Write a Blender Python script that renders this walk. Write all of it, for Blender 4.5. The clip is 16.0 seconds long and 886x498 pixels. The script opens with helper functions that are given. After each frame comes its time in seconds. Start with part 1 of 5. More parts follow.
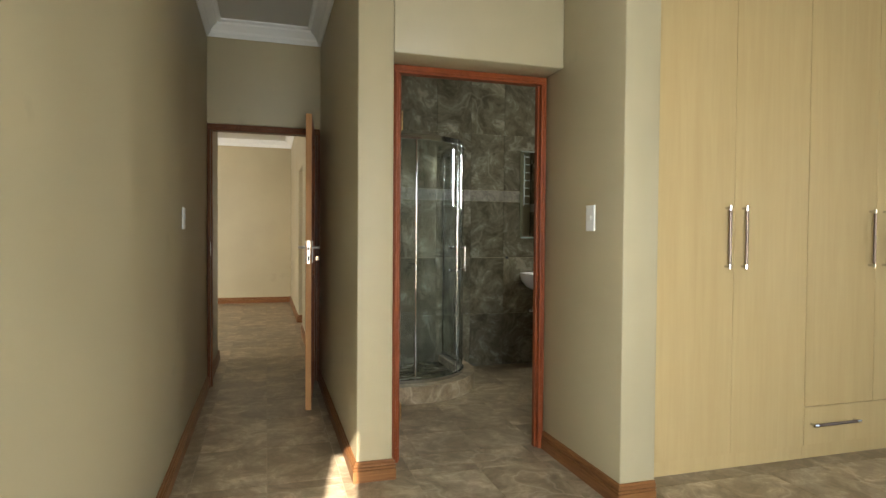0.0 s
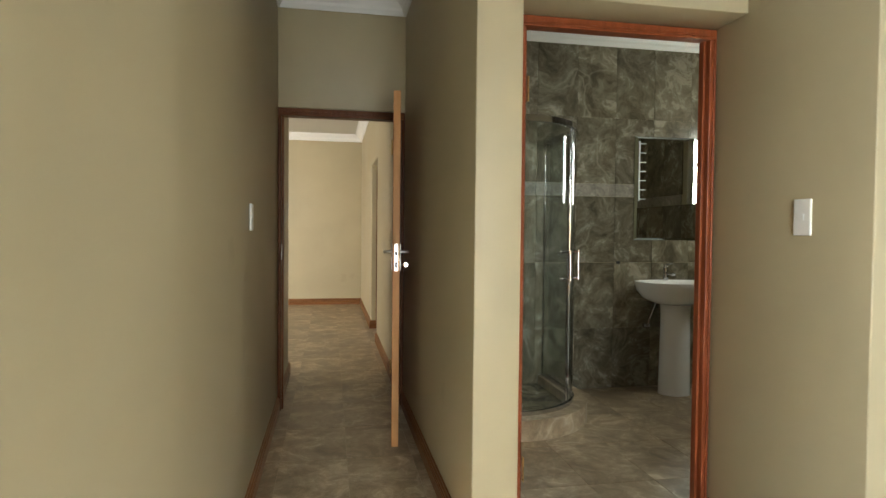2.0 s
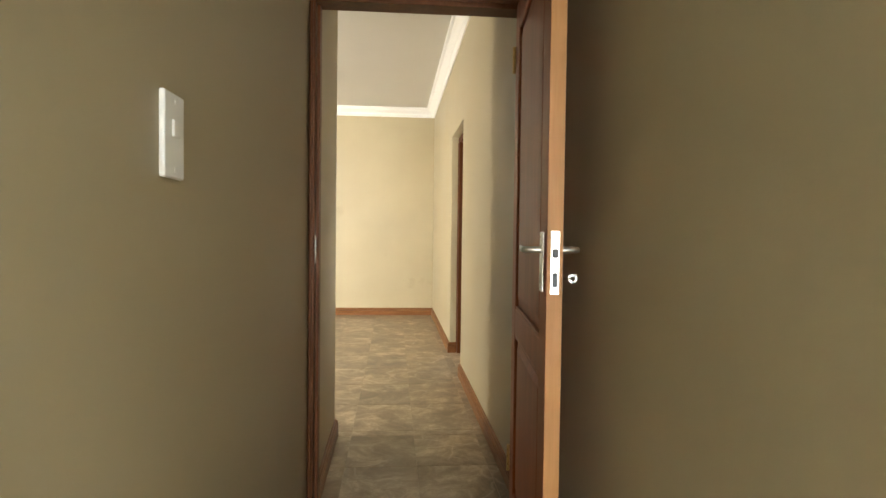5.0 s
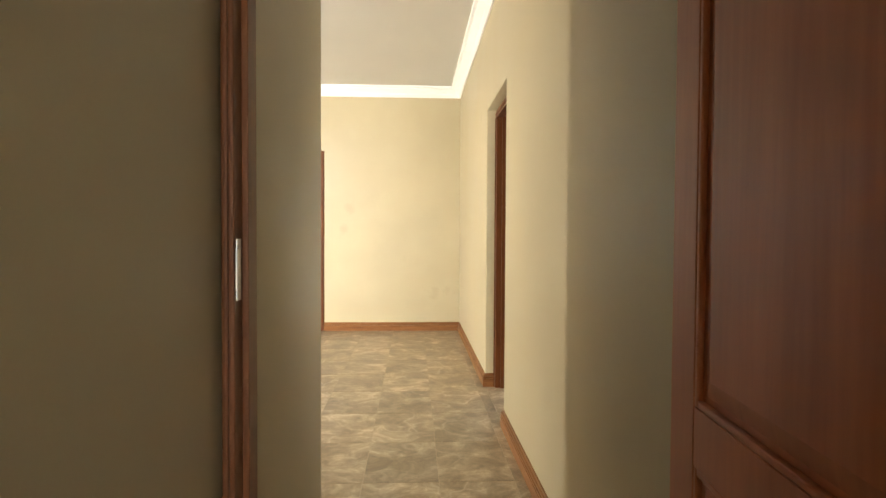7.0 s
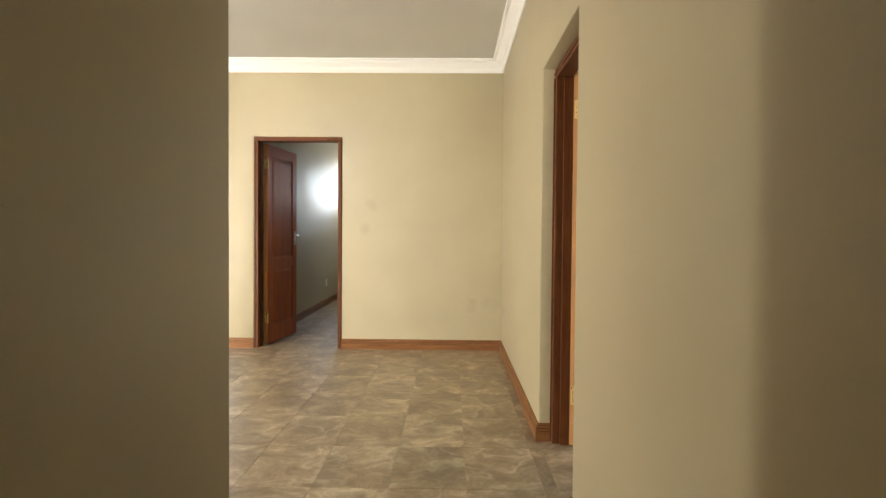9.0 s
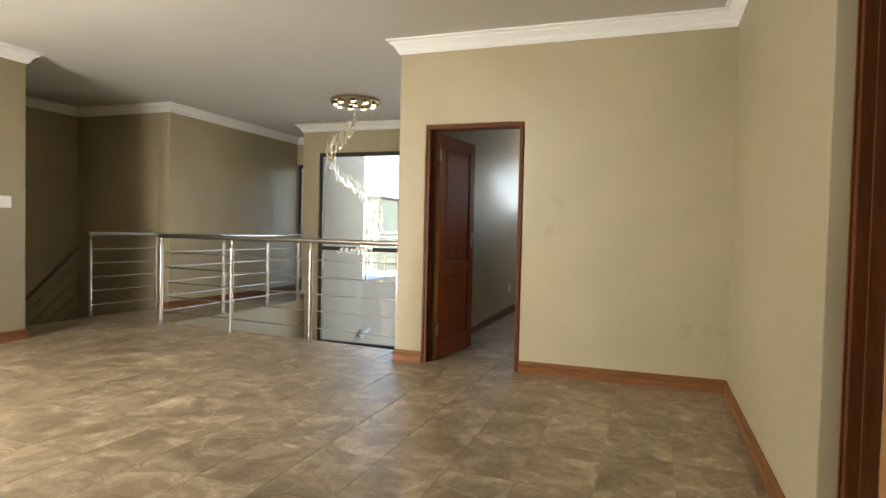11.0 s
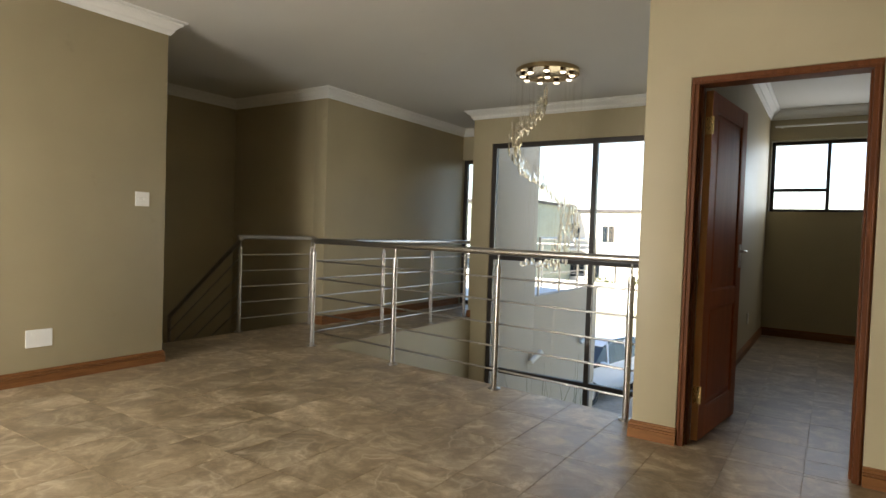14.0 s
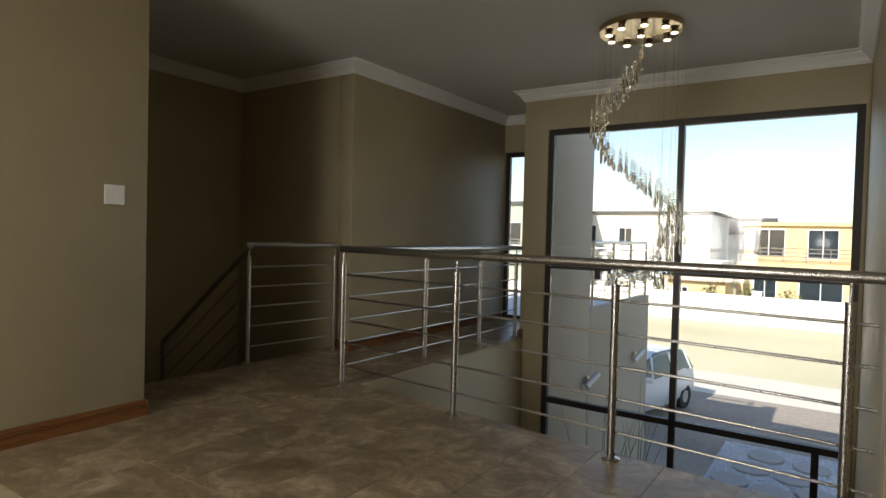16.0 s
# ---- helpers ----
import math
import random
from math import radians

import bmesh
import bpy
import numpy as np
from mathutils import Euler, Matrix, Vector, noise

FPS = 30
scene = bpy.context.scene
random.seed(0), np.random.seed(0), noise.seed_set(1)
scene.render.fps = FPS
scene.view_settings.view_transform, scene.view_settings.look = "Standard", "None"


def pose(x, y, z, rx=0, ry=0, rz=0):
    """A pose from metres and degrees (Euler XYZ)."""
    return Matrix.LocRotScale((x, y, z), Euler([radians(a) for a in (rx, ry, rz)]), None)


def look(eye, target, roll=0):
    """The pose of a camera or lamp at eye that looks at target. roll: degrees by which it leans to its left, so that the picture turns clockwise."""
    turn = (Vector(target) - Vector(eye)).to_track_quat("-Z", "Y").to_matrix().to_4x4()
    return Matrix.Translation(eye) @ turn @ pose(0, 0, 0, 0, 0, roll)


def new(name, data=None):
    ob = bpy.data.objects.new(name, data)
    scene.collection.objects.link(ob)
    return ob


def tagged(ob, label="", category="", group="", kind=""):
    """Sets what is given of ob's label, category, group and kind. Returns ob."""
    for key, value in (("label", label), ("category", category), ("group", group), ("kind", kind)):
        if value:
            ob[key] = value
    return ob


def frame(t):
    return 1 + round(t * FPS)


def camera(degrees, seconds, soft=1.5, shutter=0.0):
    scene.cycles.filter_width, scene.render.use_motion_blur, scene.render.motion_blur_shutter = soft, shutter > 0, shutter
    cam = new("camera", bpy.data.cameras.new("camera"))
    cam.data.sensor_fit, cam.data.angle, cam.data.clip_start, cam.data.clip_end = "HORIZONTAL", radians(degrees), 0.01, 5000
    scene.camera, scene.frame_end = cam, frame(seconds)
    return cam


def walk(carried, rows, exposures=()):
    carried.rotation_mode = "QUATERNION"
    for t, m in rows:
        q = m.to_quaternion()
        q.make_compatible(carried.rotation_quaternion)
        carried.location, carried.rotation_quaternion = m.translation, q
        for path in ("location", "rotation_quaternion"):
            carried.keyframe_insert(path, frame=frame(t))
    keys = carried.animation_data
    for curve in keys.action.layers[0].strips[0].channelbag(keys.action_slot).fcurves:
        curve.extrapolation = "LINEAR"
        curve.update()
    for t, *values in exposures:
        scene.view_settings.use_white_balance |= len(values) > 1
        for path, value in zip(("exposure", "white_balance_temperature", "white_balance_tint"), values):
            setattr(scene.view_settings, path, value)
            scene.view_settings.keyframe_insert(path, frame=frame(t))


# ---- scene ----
cam = camera(73.5, 16.0)
PATH = [
    (0, (-0.02, -0.252, 1.2), (0.551, 1.664, 1.155), 0.43),
    (0.5, (-0.043, -0.139, 1.206), (0.447, 1.8, 1.161), 0.63),
    (1, (-0.079, 0.047, 1.212), (0.356, 1.999, 1.164), 0.73),
    (1.5, (-0.094, 0.262, 1.217), (0.311, 2.22, 1.165), 0.7),
    (2, (-0.109, 0.524, 1.227), (0.264, 2.488, 1.17), 0.56),
    (2.5, (-0.114, 0.816, 1.22), (0.225, 2.786, 1.162), 0.54),
    (3, (-0.112, 1.127, 1.208), (0.194, 3.102, 1.15), 0.4),
    (3.5, (-0.113, 1.438, 1.203), (0.148, 3.42, 1.142), 0.46),
    (4, (-0.122, 1.75, 1.185), (0.101, 3.737, 1.124), 0.57),
    (6.5, (-0.15, 3.378, 1.139), (-0.04, 5.374, 1.085), 0.5),
    (7, (-0.136, 3.655, 1.147), (-0.038, 5.652, 1.093), 0.3),
    (7.5, (-0.123, 3.938, 1.151), (-0.038, 5.935, 1.096), 0.3),
    (8, (-0.113, 4.221, 1.15), (-0.052, 6.22, 1.097), 0.4),
    (10.5, (-0.066, 5.506, 1.156), (-0.512, 7.454, 1.101), 0.9),
    (11, (-0.149, 5.736, 1.165), (-0.815, 7.621, 1.105), 1.3),
    (11.5, (-0.248, 5.97, 1.176), (-1.048, 7.801, 1.115), 1.6),
    (12, (-0.379, 6.201, 1.186), (-1.282, 7.983, 1.121), 1.8),
    (12.5, (-0.569, 6.411, 1.18), (-1.557, 8.149, 1.117), 1.9),
    (13, (-0.819, 6.612, 1.178), (-1.863, 8.316, 1.117), 2.05),
    (13.5, (-1.06, 6.833, 1.185), (-2.136, 8.517, 1.122), 2.0),
    (14, (-1.341, 7.043, 1.18), (-2.441, 8.713, 1.119), 2.0),
    (14.5, (-1.617, 7.242, 1.18), (-2.726, 8.904, 1.12), 1.95),
    (15, (-1.893, 7.47, 1.167), (-3.009, 9.128, 1.111), 1.75),
    (15.5, (-2.186, 7.675, 1.174), (-3.301, 9.335, 1.119), 1.75),
    (16, (-2.447, 7.894, 1.169), (-3.567, 9.55, 1.12), 1.5),
]
EXPOSURES = [(0, 2.2), (1.5, 2.25), (2.5, 2.55), (4.2, 2.85), (6.3, 3.4), (7.2, 3.3), (8.2, 3.05), (10.3, 2.32), (12.0, 2.0), (13.5, 1.75), (14.5, 1.38), (15.2, 1.08), (16.0, 0.62)]
walk(cam, [(t, look(eye, target, roll)) for t, eye, target, roll in PATH],
     exposures=EXPOSURES)

# ---- world and large lights ----
SUN_EL = radians(32.5)
SUN_DIR = Vector((0.18 * math.cos(SUN_EL), 0.984 * math.cos(SUN_EL), -math.sin(SUN_EL)))
world = bpy.data.worlds.new("sky")
world.use_nodes = True
scene.world = world
sky = world.node_tree.nodes.new("ShaderNodeTexSky")
sky.sky_type = "NISHITA"
sky.sun_disc = False
sky.sun_elevation = SUN_EL
sky.sun_rotation = math.atan2(-0.18, -0.984)
bg = world.node_tree.nodes["Background"]
world.node_tree.links.new(sky.outputs["Color"], bg.inputs["Color"])
bg.inputs["Strength"].default_value = 0.15


def lamp_sun():
    d = bpy.data.lights.new("sun", "SUN")
    d.energy, d.angle, d.color = 5.0, radians(0.5), (1.0, 0.93, 0.82)
    ob = new("sun", d)
    ob.rotation_mode = "QUATERNION"
    ob.rotation_quaternion = SUN_DIR.to_track_quat("-Z", "Y")


def lamp_window(name, centre, toward, w, h, watts, color=(0.95, 0.97, 1.0)):
    """Area lamp in an opening, standing in for sky light."""
    d = bpy.data.lights.new(name, "AREA")
    d.shape, d.size, d.size_y, d.energy, d.color = "RECTANGLE", w, h, watts, color
    ob = new(name, d)
    ob.matrix_world = look(centre, Vector(centre) + Vector(toward))


lamp_sun()
# Fill lamps: both bedroom ones, lounge and side room sit in unseen added windows.
lamp_window("fill_bedroom_east", (4.26, 0.3, 1.35), (-1, 0, 0), 1.9, 1.6, 1.7, (1.0, 0.96, 0.86))
# Aimed east to brighten the return wall and spare the corridor.
lamp_window("fill_bedroom_south", (0.45, -0.97, 1.3), (1.0, 0.85, -0.45), 1.05, 1.9, 22.0, (0.80, 0.93, 1.0))
lamp_window("fill_lounge", (-4.75, 5.78, 1.2), (0.44, 1, -0.30), 1.6, 2.0, 60, (1.0, 0.965, 0.90))
lamp_window("skylight_bath", (3.27, 4.20, 1.83), (-1, 0, 0), 0.14, 0.62, 3.0, (0.97, 1.0, 0.88))
lamp_window("skylight_study", (-1.24, 15.58, 2.0), (0, -1, 0), 1.5, 0.8, 4.0)
lamp_window("fill_side_room", (3.45, 7.6, 1.5), (-1, 0, 0), 1.3, 1.1, 2.4)
lamp_window("skylight_hall", (-3.80, 14.08, 0.4), (0, -1, 0), 2.8, 3.8, 4)

# ---- materials ----


def mat(name, base, rough=0.5, metal=0.0):
    m = bpy.data.materials.new(name)
    m.use_nodes = True
    b = m.node_tree.nodes["Principled BSDF"]
    b.inputs["Base Color"].default_value = (*base, 1)
    b.inputs["Roughness"].default_value = rough
    b.inputs["Metallic"].default_value = metal
    return m


def node(m, kind, **inputs):
    n = m.node_tree.nodes.new(kind)
    for k, v in inputs.items():
        n.inputs[k.replace("_", " ")].default_value = v
    return n


def link(m, a, ao, b, bi):
    m.node_tree.links.new(a.outputs[ao], b.inputs[bi])


def bsdf(m):
    return m.node_tree.nodes["Principled BSDF"]


def coords(m, scale=(1, 1, 1), world_space=True):
    """Position in metres, stretched by scale."""
    mp = node(m, "ShaderNodeMapping")
    mp.inputs["Scale"].default_value = scale
    if world_space:
        g = node(m, "ShaderNodeNewGeometry")
        link(m, g, "Position", mp, "Vector")
    else:
        g = node(m, "ShaderNodeTexCoord")
        link(m, g, "Object", mp, "Vector")
    return mp


def ramp(m, stops):
    r = node(m, "ShaderNodeValToRGB")
    e = r.color_ramp.elements
    while len(e) < len(stops):
        e.new(0.5)
    for el, (p, c) in zip(e, stops):
        el.position, el.color = p, (*c, 1)
    return r


def bump(m, src, out, strength, distance=0.002):
    b = node(m, "ShaderNodeBump", Strength=strength, Distance=distance)
    link(m, src, out, b, "Height")
    link(m, b, "Normal", bsdf(m), "Normal")


def paint(name, base, rough=0.45, vary=0.06, relief=0.12):
    """Rolled wall paint: orange-peel relief and faint cloudy patches."""
    m = mat(name, base, rough)
    c = coords(m)
    n1 = node(m, "ShaderNodeTexNoise", Scale=1.3, Detail=4.0)
    n2 = node(m, "ShaderNodeTexNoise", Scale=160.0, Detail=2.0)
    link(m, c, "Vector", n1, "Vector")
    link(m, c, "Vector", n2, "Vector")
    lo = tuple(v * (1 - vary) for v in base)
    hi = tuple(min(1, v * (1 + vary)) for v in base)
    r = ramp(m, [(0.3, lo), (0.7, hi)])
    link(m, n1, "Fac", r, "Fac")
    n3 = node(m, "ShaderNodeTexNoise", Scale=2.7, Detail=5.0, Roughness=0.6)
    link(m, c, "Vector", n3, "Vector")
    r3 = ramp(m, [(0.66, (1, 1, 1)), (0.72, (1 - vary * 1.3,) * 3)])
    link(m, n3, "Fac", r3, "Fac")
    mu = node(m, "ShaderNodeMix")
    mu.data_type, mu.blend_type = "RGBA", "MULTIPLY"
    mu.inputs["Factor"].default_value = 1.0
    link(m, r, "Color", mu, 6)
    link(m, r3, "Color", mu, 7)
    link(m, mu, 2, bsdf(m), "Base Color")
    r2 = ramp(m, [(0.35, (rough - 0.06,) * 3), (0.7, (rough + 0.08,) * 3)])
    link(m, n1, "Fac", r2, "Fac")
    link(m, r2, "Color", bsdf(m), "Roughness")
    bump(m, n2, "Fac", relief, 0.001)
    return m


def smudged(m, spots):
    """Faint ragged hand marks on paint, each as (x, y, z, reach)."""
    g = node(m, "ShaderNodeNewGeometry")
    rag = node(m, "ShaderNodeTexNoise", Scale=11.0, Detail=4.0)
    link(m, g, "Position", rag, "Vector")
    src = m.node_tree.nodes["Principled BSDF"].inputs["Base Color"].links[0].from_socket
    for x, y, z, reach in spots:
        d = node(m, "ShaderNodeVectorMath")
        d.operation = "DISTANCE"
        link(m, g, "Position", d, 0)
        d.inputs[1].default_value = (x, y, z)
        ad = node(m, "ShaderNodeMath")
        ad.operation = "MULTIPLY_ADD"
        link(m, rag, "Fac", ad, 0)
        ad.inputs[1].default_value = 0.14
        link(m, d, "Value", ad, 2)
        r = ramp(m, [(reach + 0.02, (0.91, 0.91, 0.91)), (reach + 0.075, (1, 1, 1))])
        link(m, ad, 0, r, "Fac")
        mu = node(m, "ShaderNodeMix")
        mu.data_type, mu.blend_type = "RGBA", "MULTIPLY"
        mu.inputs["Factor"].default_value = 1.0
        m.node_tree.links.new(src, mu.inputs[6])
        link(m, r, "Color", mu, 7)
        src = mu.outputs[2]
    m.node_tree.links.new(src, bsdf(m).inputs["Base Color"])


def wood(name, dark, light, rough=0.35, along=(14, 14, 1.2), object_space=True):
    """Varnished timber with grain along the given stretch."""
    m = mat(name, light, rough)
    bsdf(m).inputs["Specular IOR Level"].default_value = 0.18
    c = coords(m, along, not object_space)
    oi = node(m, "ShaderNodeObjectInfo")
    w = node(m, "ShaderNodeTexNoise", Scale=1.6, Detail=6.0, Roughness=0.65, Distortion=0.6)
    w2 = node(m, "ShaderNodeTexNoise", Scale=7.0, Detail=3.0)
    link(m, c, "Vector", w, "Vector")
    link(m, c, "Vector", w2, "Vector")
    mid = tuple((a + b) / 2 for a, b in zip(dark, light))
    r = ramp(m, [(0.28, dark), (0.5, mid), (0.72, light)])
    mx = node(m, "ShaderNodeMix")
    mx.data_type = "FLOAT"
    mx.inputs["Factor"].default_value = 0.3
    link(m, w, "Fac", mx, 2)
    link(m, w2, "Fac", mx, 3)
    ad = node(m, "ShaderNodeMath")
    ad.operation = "MULTIPLY_ADD"
    link(m, oi, "Random", ad, 0)
    ad.inputs[1].default_value = 0.1
    link(m, mx, 0, ad, 2)
    link(m, ad, 0, r, "Fac")
    link(m, r, "Color", bsdf(m), "Base Color")
    bump(m, w2, "Fac", 0.15, 0.0006)
    return m


def stone_tile(name, cols, rough=0.25, scale=1.0, spread=0.06):
    """Glazed stone-look tile: clouds, pale veins, its own shade for each piece."""
    m = mat(name, cols[1], rough)
    g = node(m, "ShaderNodeNewGeometry")
    oi = node(m, "ShaderNodeObjectInfo")
    rnd = node(m, "ShaderNodeMath")
    rnd.operation = "ADD"
    link(m, oi, "Random", rnd, 0)
    link(m, g, "Random Per Island", rnd, 1)
    off = node(m, "ShaderNodeVectorMath")
    off.operation = "MULTIPLY_ADD"
    comb = node(m, "ShaderNodeCombineXYZ")
    for i in range(3):
        link(m, rnd, 0, comb, i)
    link(m, comb, 0, off, 0)
    off.inputs[1].default_value = (13.0, 7.0, 5.0)
    link(m, g, "Position", off, 2)
    warp = node(m, "ShaderNodeTexNoise", Scale=2.2 * scale, Detail=3.0)
    link(m, off, 0, warp, "Vector")
    wv = node(m, "ShaderNodeVectorMath")
    wv.operation = "MULTIPLY_ADD"
    link(m, warp, "Color", wv, 0)
    wv.inputs[1].default_value = (0.55, 0.55, 0.55)
    link(m, off, 0, wv, 2)
    cloud = node(m, "ShaderNodeTexNoise", Scale=4.2 * scale, Detail=12.0, Roughness=0.74)
    link(m, wv, 0, cloud, "Vector")
    r = ramp(m, [(0.37, cols[0]), (0.47, cols[1]), (0.55, cols[2]), (0.66, cols[3])])
    link(m, cloud, "Fac", r, "Fac")
    vein = node(m, "ShaderNodeTexVoronoi", Scale=2.6 * scale)
    vein.feature = "DISTANCE_TO_EDGE"
    link(m, wv, 0, vein, "Vector")
    vr = ramp(m, [(0.0, (0.34,) * 3), (0.012, (0.18,) * 3), (0.04, (0.0,) * 3)])
    link(m, vein, "Distance", vr, "Fac")
    patch = node(m, "ShaderNodeTexNoise", Scale=1.6 * scale, Detail=2.0)
    link(m, wv, 0, patch, "Vector")
    pr = ramp(m, [(0.5, (0, 0, 0)), (0.62, (1, 1, 1))])
    link(m, patch, "Fac", pr, "Fac")
    vm = node(m, "ShaderNodeMath")
    vm.operation = "MULTIPLY"
    link(m, vr, "Color", vm, 0)
    link(m, pr, "Color", vm, 1)
    mx = node(m, "ShaderNodeMix")
    mx.data_type = "RGBA"
    link(m, vm, 0, mx, "Factor")
    link(m, r, "Color", mx, 6)
    mx.inputs[7].default_value = (*cols[4], 1)
    shade = node(m, "ShaderNodeMapRange")
    shade.inputs["To Min"].default_value = 1 - spread
    shade.inputs["To Max"].default_value = 1 + spread
    shade.inputs["From Max"].default_value = 1.0
    fr = node(m, "ShaderNodeMath")
    fr.operation = "FRACT"
    link(m, rnd, 0, fr, 0)
    link(m, fr, 0, shade, "Value")
    mottle = node(m, "ShaderNodeTexNoise", Scale=1.9 * scale, Detail=5.0, Roughness=0.55, Distortion=0.8)
    link(m, wv, 0, mottle, "Vector")
    mott = node(m, "ShaderNodeMapRange")
    for k, v in (("From Min", 0.34), ("From Max", 0.66), ("To Min", 0.84), ("To Max", 1.16)):
        mott.inputs[k].default_value = v
    link(m, mottle, "Fac", mott, "Value")
    both = node(m, "ShaderNodeMath")
    both.operation = "MULTIPLY"
    link(m, mott, 0, both, 0)
    link(m, shade, 0, both, 1)
    mul = node(m, "ShaderNodeVectorMath")
    mul.operation = "SCALE"
    link(m, mx, 2, mul, 0)
    link(m, both, 0, mul, "Scale")
    link(m, mul, 0, bsdf(m), "Base Color")
    rr = ramp(m, [(0.3, (rough - 0.05,) * 3), (0.75, (rough + 0.12,) * 3)])
    link(m, cloud, "Fac", rr, "Fac")
    link(m, rr, "Color", bsdf(m), "Roughness")
    bump(m, cloud, "Fac", 0.1, 0.001)
    return m


def brushed(name, base=(0.46, 0.44, 0.41), rough=0.28):
    m = mat(name, base, rough, 1.0)
    c = coords(m, (40, 40, 6))
    n = node(m, "ShaderNodeTexNoise", Scale=9.0, Detail=3.0)
    link(m, c, "Vector", n, "Vector")
    r = ramp(m, [(0.3, (rough - 0.08,) * 3), (0.7, (rough + 0.1,) * 3)])
    link(m, n, "Fac", r, "Fac")
    link(m, r, "Color", bsdf(m), "Roughness")
    return m


def speckled(name, a, b, scale, rough=0.9, relief=0.4, distance=0.01, big=0.6):
    """Ground, gravel, plaster outdoors: grain over broad stains."""
    m = mat(name, a, rough)
    c = coords(m)
    n1 = node(m, "ShaderNodeTexNoise", Scale=big, Detail=5.0)
    n2 = node(m, "ShaderNodeTexNoise", Scale=scale, Detail=5.0)
    link(m, c, "Vector", n1, "Vector")
    link(m, c, "Vector", n2, "Vector")
    mx = node(m, "ShaderNodeMix")
    mx.data_type = "FLOAT"
    mx.inputs["Factor"].default_value = 0.5
    link(m, n1, "Fac", mx, 2)
    link(m, n2, "Fac", mx, 3)
    r = ramp(m, [(0.36, a), (0.64, b)])
    link(m, mx, 0, r, "Fac")
    link(m, r, "Color", bsdf(m), "Base Color")
    bump(m, n2, "Fac", relief, distance)
    return m


def glass(name, tint=(1, 1, 1), rough=0.0):
    m = mat(name, tint, rough)
    b = bsdf(m)
    b.inputs["Transmission Weight"].default_value = 1.0
    b.inputs["IOR"].default_value = 1.45
    return m


M_WALL = paint("wall_paint", (0.405, 0.344, 0.215), 0.52)
M_WALL_NORTH = paint("north_wall_paint", (0.405, 0.344, 0.215), 0.52)
smudged(M_WALL_NORTH, ((-0.88, 10.6, 1.42, 0.075), (-0.95, 10.6, 1.19, 0.065)))
M_CEIL = paint("ceiling_paint", (0.58, 0.56, 0.505), 0.7, 0.03)
M_CORNICE = paint("cornice_white", (0.80, 0.79, 0.75), 0.55, 0.02, 0.05)
M_TILE = stone_tile("floor_tile_stone", [(0.180, 0.130, 0.074), (0.262, 0.196, 0.120), (0.36, 0.280, 0.182), (0.55, 0.458, 0.325), (0.70, 0.60, 0.455)], 0.36, 1.15, 0.09)
M_BATH_TILE = stone_tile("bath_tile_stone", [(0.070, 0.058, 0.036), (0.125, 0.107, 0.070), (0.18, 0.158, 0.110), (0.29, 0.26, 0.19), (0.42, 0.38, 0.29)], 0.22, 1.1, 0.22)
M_LISTELLO = stone_tile("listello_stone", [(0.15, 0.13, 0.10), (0.20, 0.175, 0.14), (0.26, 0.23, 0.185), (0.31, 0.28, 0.23), (0.40, 0.37, 0.31)], 0.3, 3.0)
M_GROUT = speckled("grout", (0.38, 0.31, 0.22), (0.46, 0.38, 0.27), 200, 0.9, 0.2, 0.001)
M_MERANTI_RED = wood("meranti_red_frame", (0.12, 0.026, 0.009), (0.27, 0.068, 0.022), 0.36, (18, 18, 1.5))
M_MERANTI = wood("meranti_frame", (0.060, 0.020, 0.007), (0.16, 0.054, 0.017), 0.42, (18, 18, 1.5))
M_DOOR = wood("meranti_door", (0.27, 0.072, 0.025), (0.42, 0.126, 0.048), 0.42, (9, 9, 0.7))
M_EDGE = wood("door_edge_wood", (0.36, 0.165, 0.055), (0.50, 0.25, 0.095), 0.45, (20, 20, 1.2))
M_SKIRT = wood("skirting_wood", (0.10, 0.037, 0.013), (0.28, 0.125, 0.044), 0.42, (2.0, 2.0, 30), False)
M_MAPLE = wood("wardrobe_melamine", (0.46, 0.330, 0.150), (0.53, 0.390, 0.190), 0.45, (9, 9, 0.5), False)
M_STEEL = brushed("brushed_steel")
M_CHROME = mat("chrome", (0.58, 0.58, 0.59), 0.10, 1.0)
M_SATIN = brushed("satin_nickel", (0.66, 0.64, 0.60), 0.33)
M_BRASS = brushed("brass", (0.72, 0.52, 0.22), 0.3)
M_GOLD = mat("polished_gold_plate", (0.50, 0.38, 0.22), 0.09, 1.0)
M_BRONZE = brushed("dark_handle_bar", (0.20, 0.15, 0.12), 0.35)
M_PLASTIC = paint("white_plastic", (0.78, 0.77, 0.73), 0.35, 0.02, 0.0)
M_CERAMIC = paint("white_ceramic", (0.80, 0.80, 0.79), 0.08, 0.015, 0.0)
M_ALU = paint("dark_bronze_aluminium", (0.028, 0.022, 0.018), 0.4, 0.1, 0.05)
M_GLASS = glass("window_glass")
M_SHOWER_GLASS = glass("shower_glass", (0.80, 0.85, 0.83))
M_CRYSTAL = glass("crystal", (0.99, 0.93, 0.80))
M_MIRROR = mat("mirror_silver", (0.80, 0.83, 0.82), 0.01, 1.0)
M_FROST = mat("frosted_mirror", (0.42, 0.46, 0.45), 0.4, 0.8)
M_MIRROR_EDGE = mat("mirror_bevel", (0.55, 0.63, 0.62), 0.12, 1.0)
M_BLACK = mat("black_plastic", (0.02, 0.02, 0.02), 0.5)
M_BULB = mat("lamp_lens", (0.9, 0.88, 0.8), 0.2)
M_LED = mat("lit_lamp_lens", (0.9, 0.86, 0.74), 0.3)
bsdf(M_LED).inputs["Emission Color"].default_value = (1.0, 0.86, 0.62, 1)
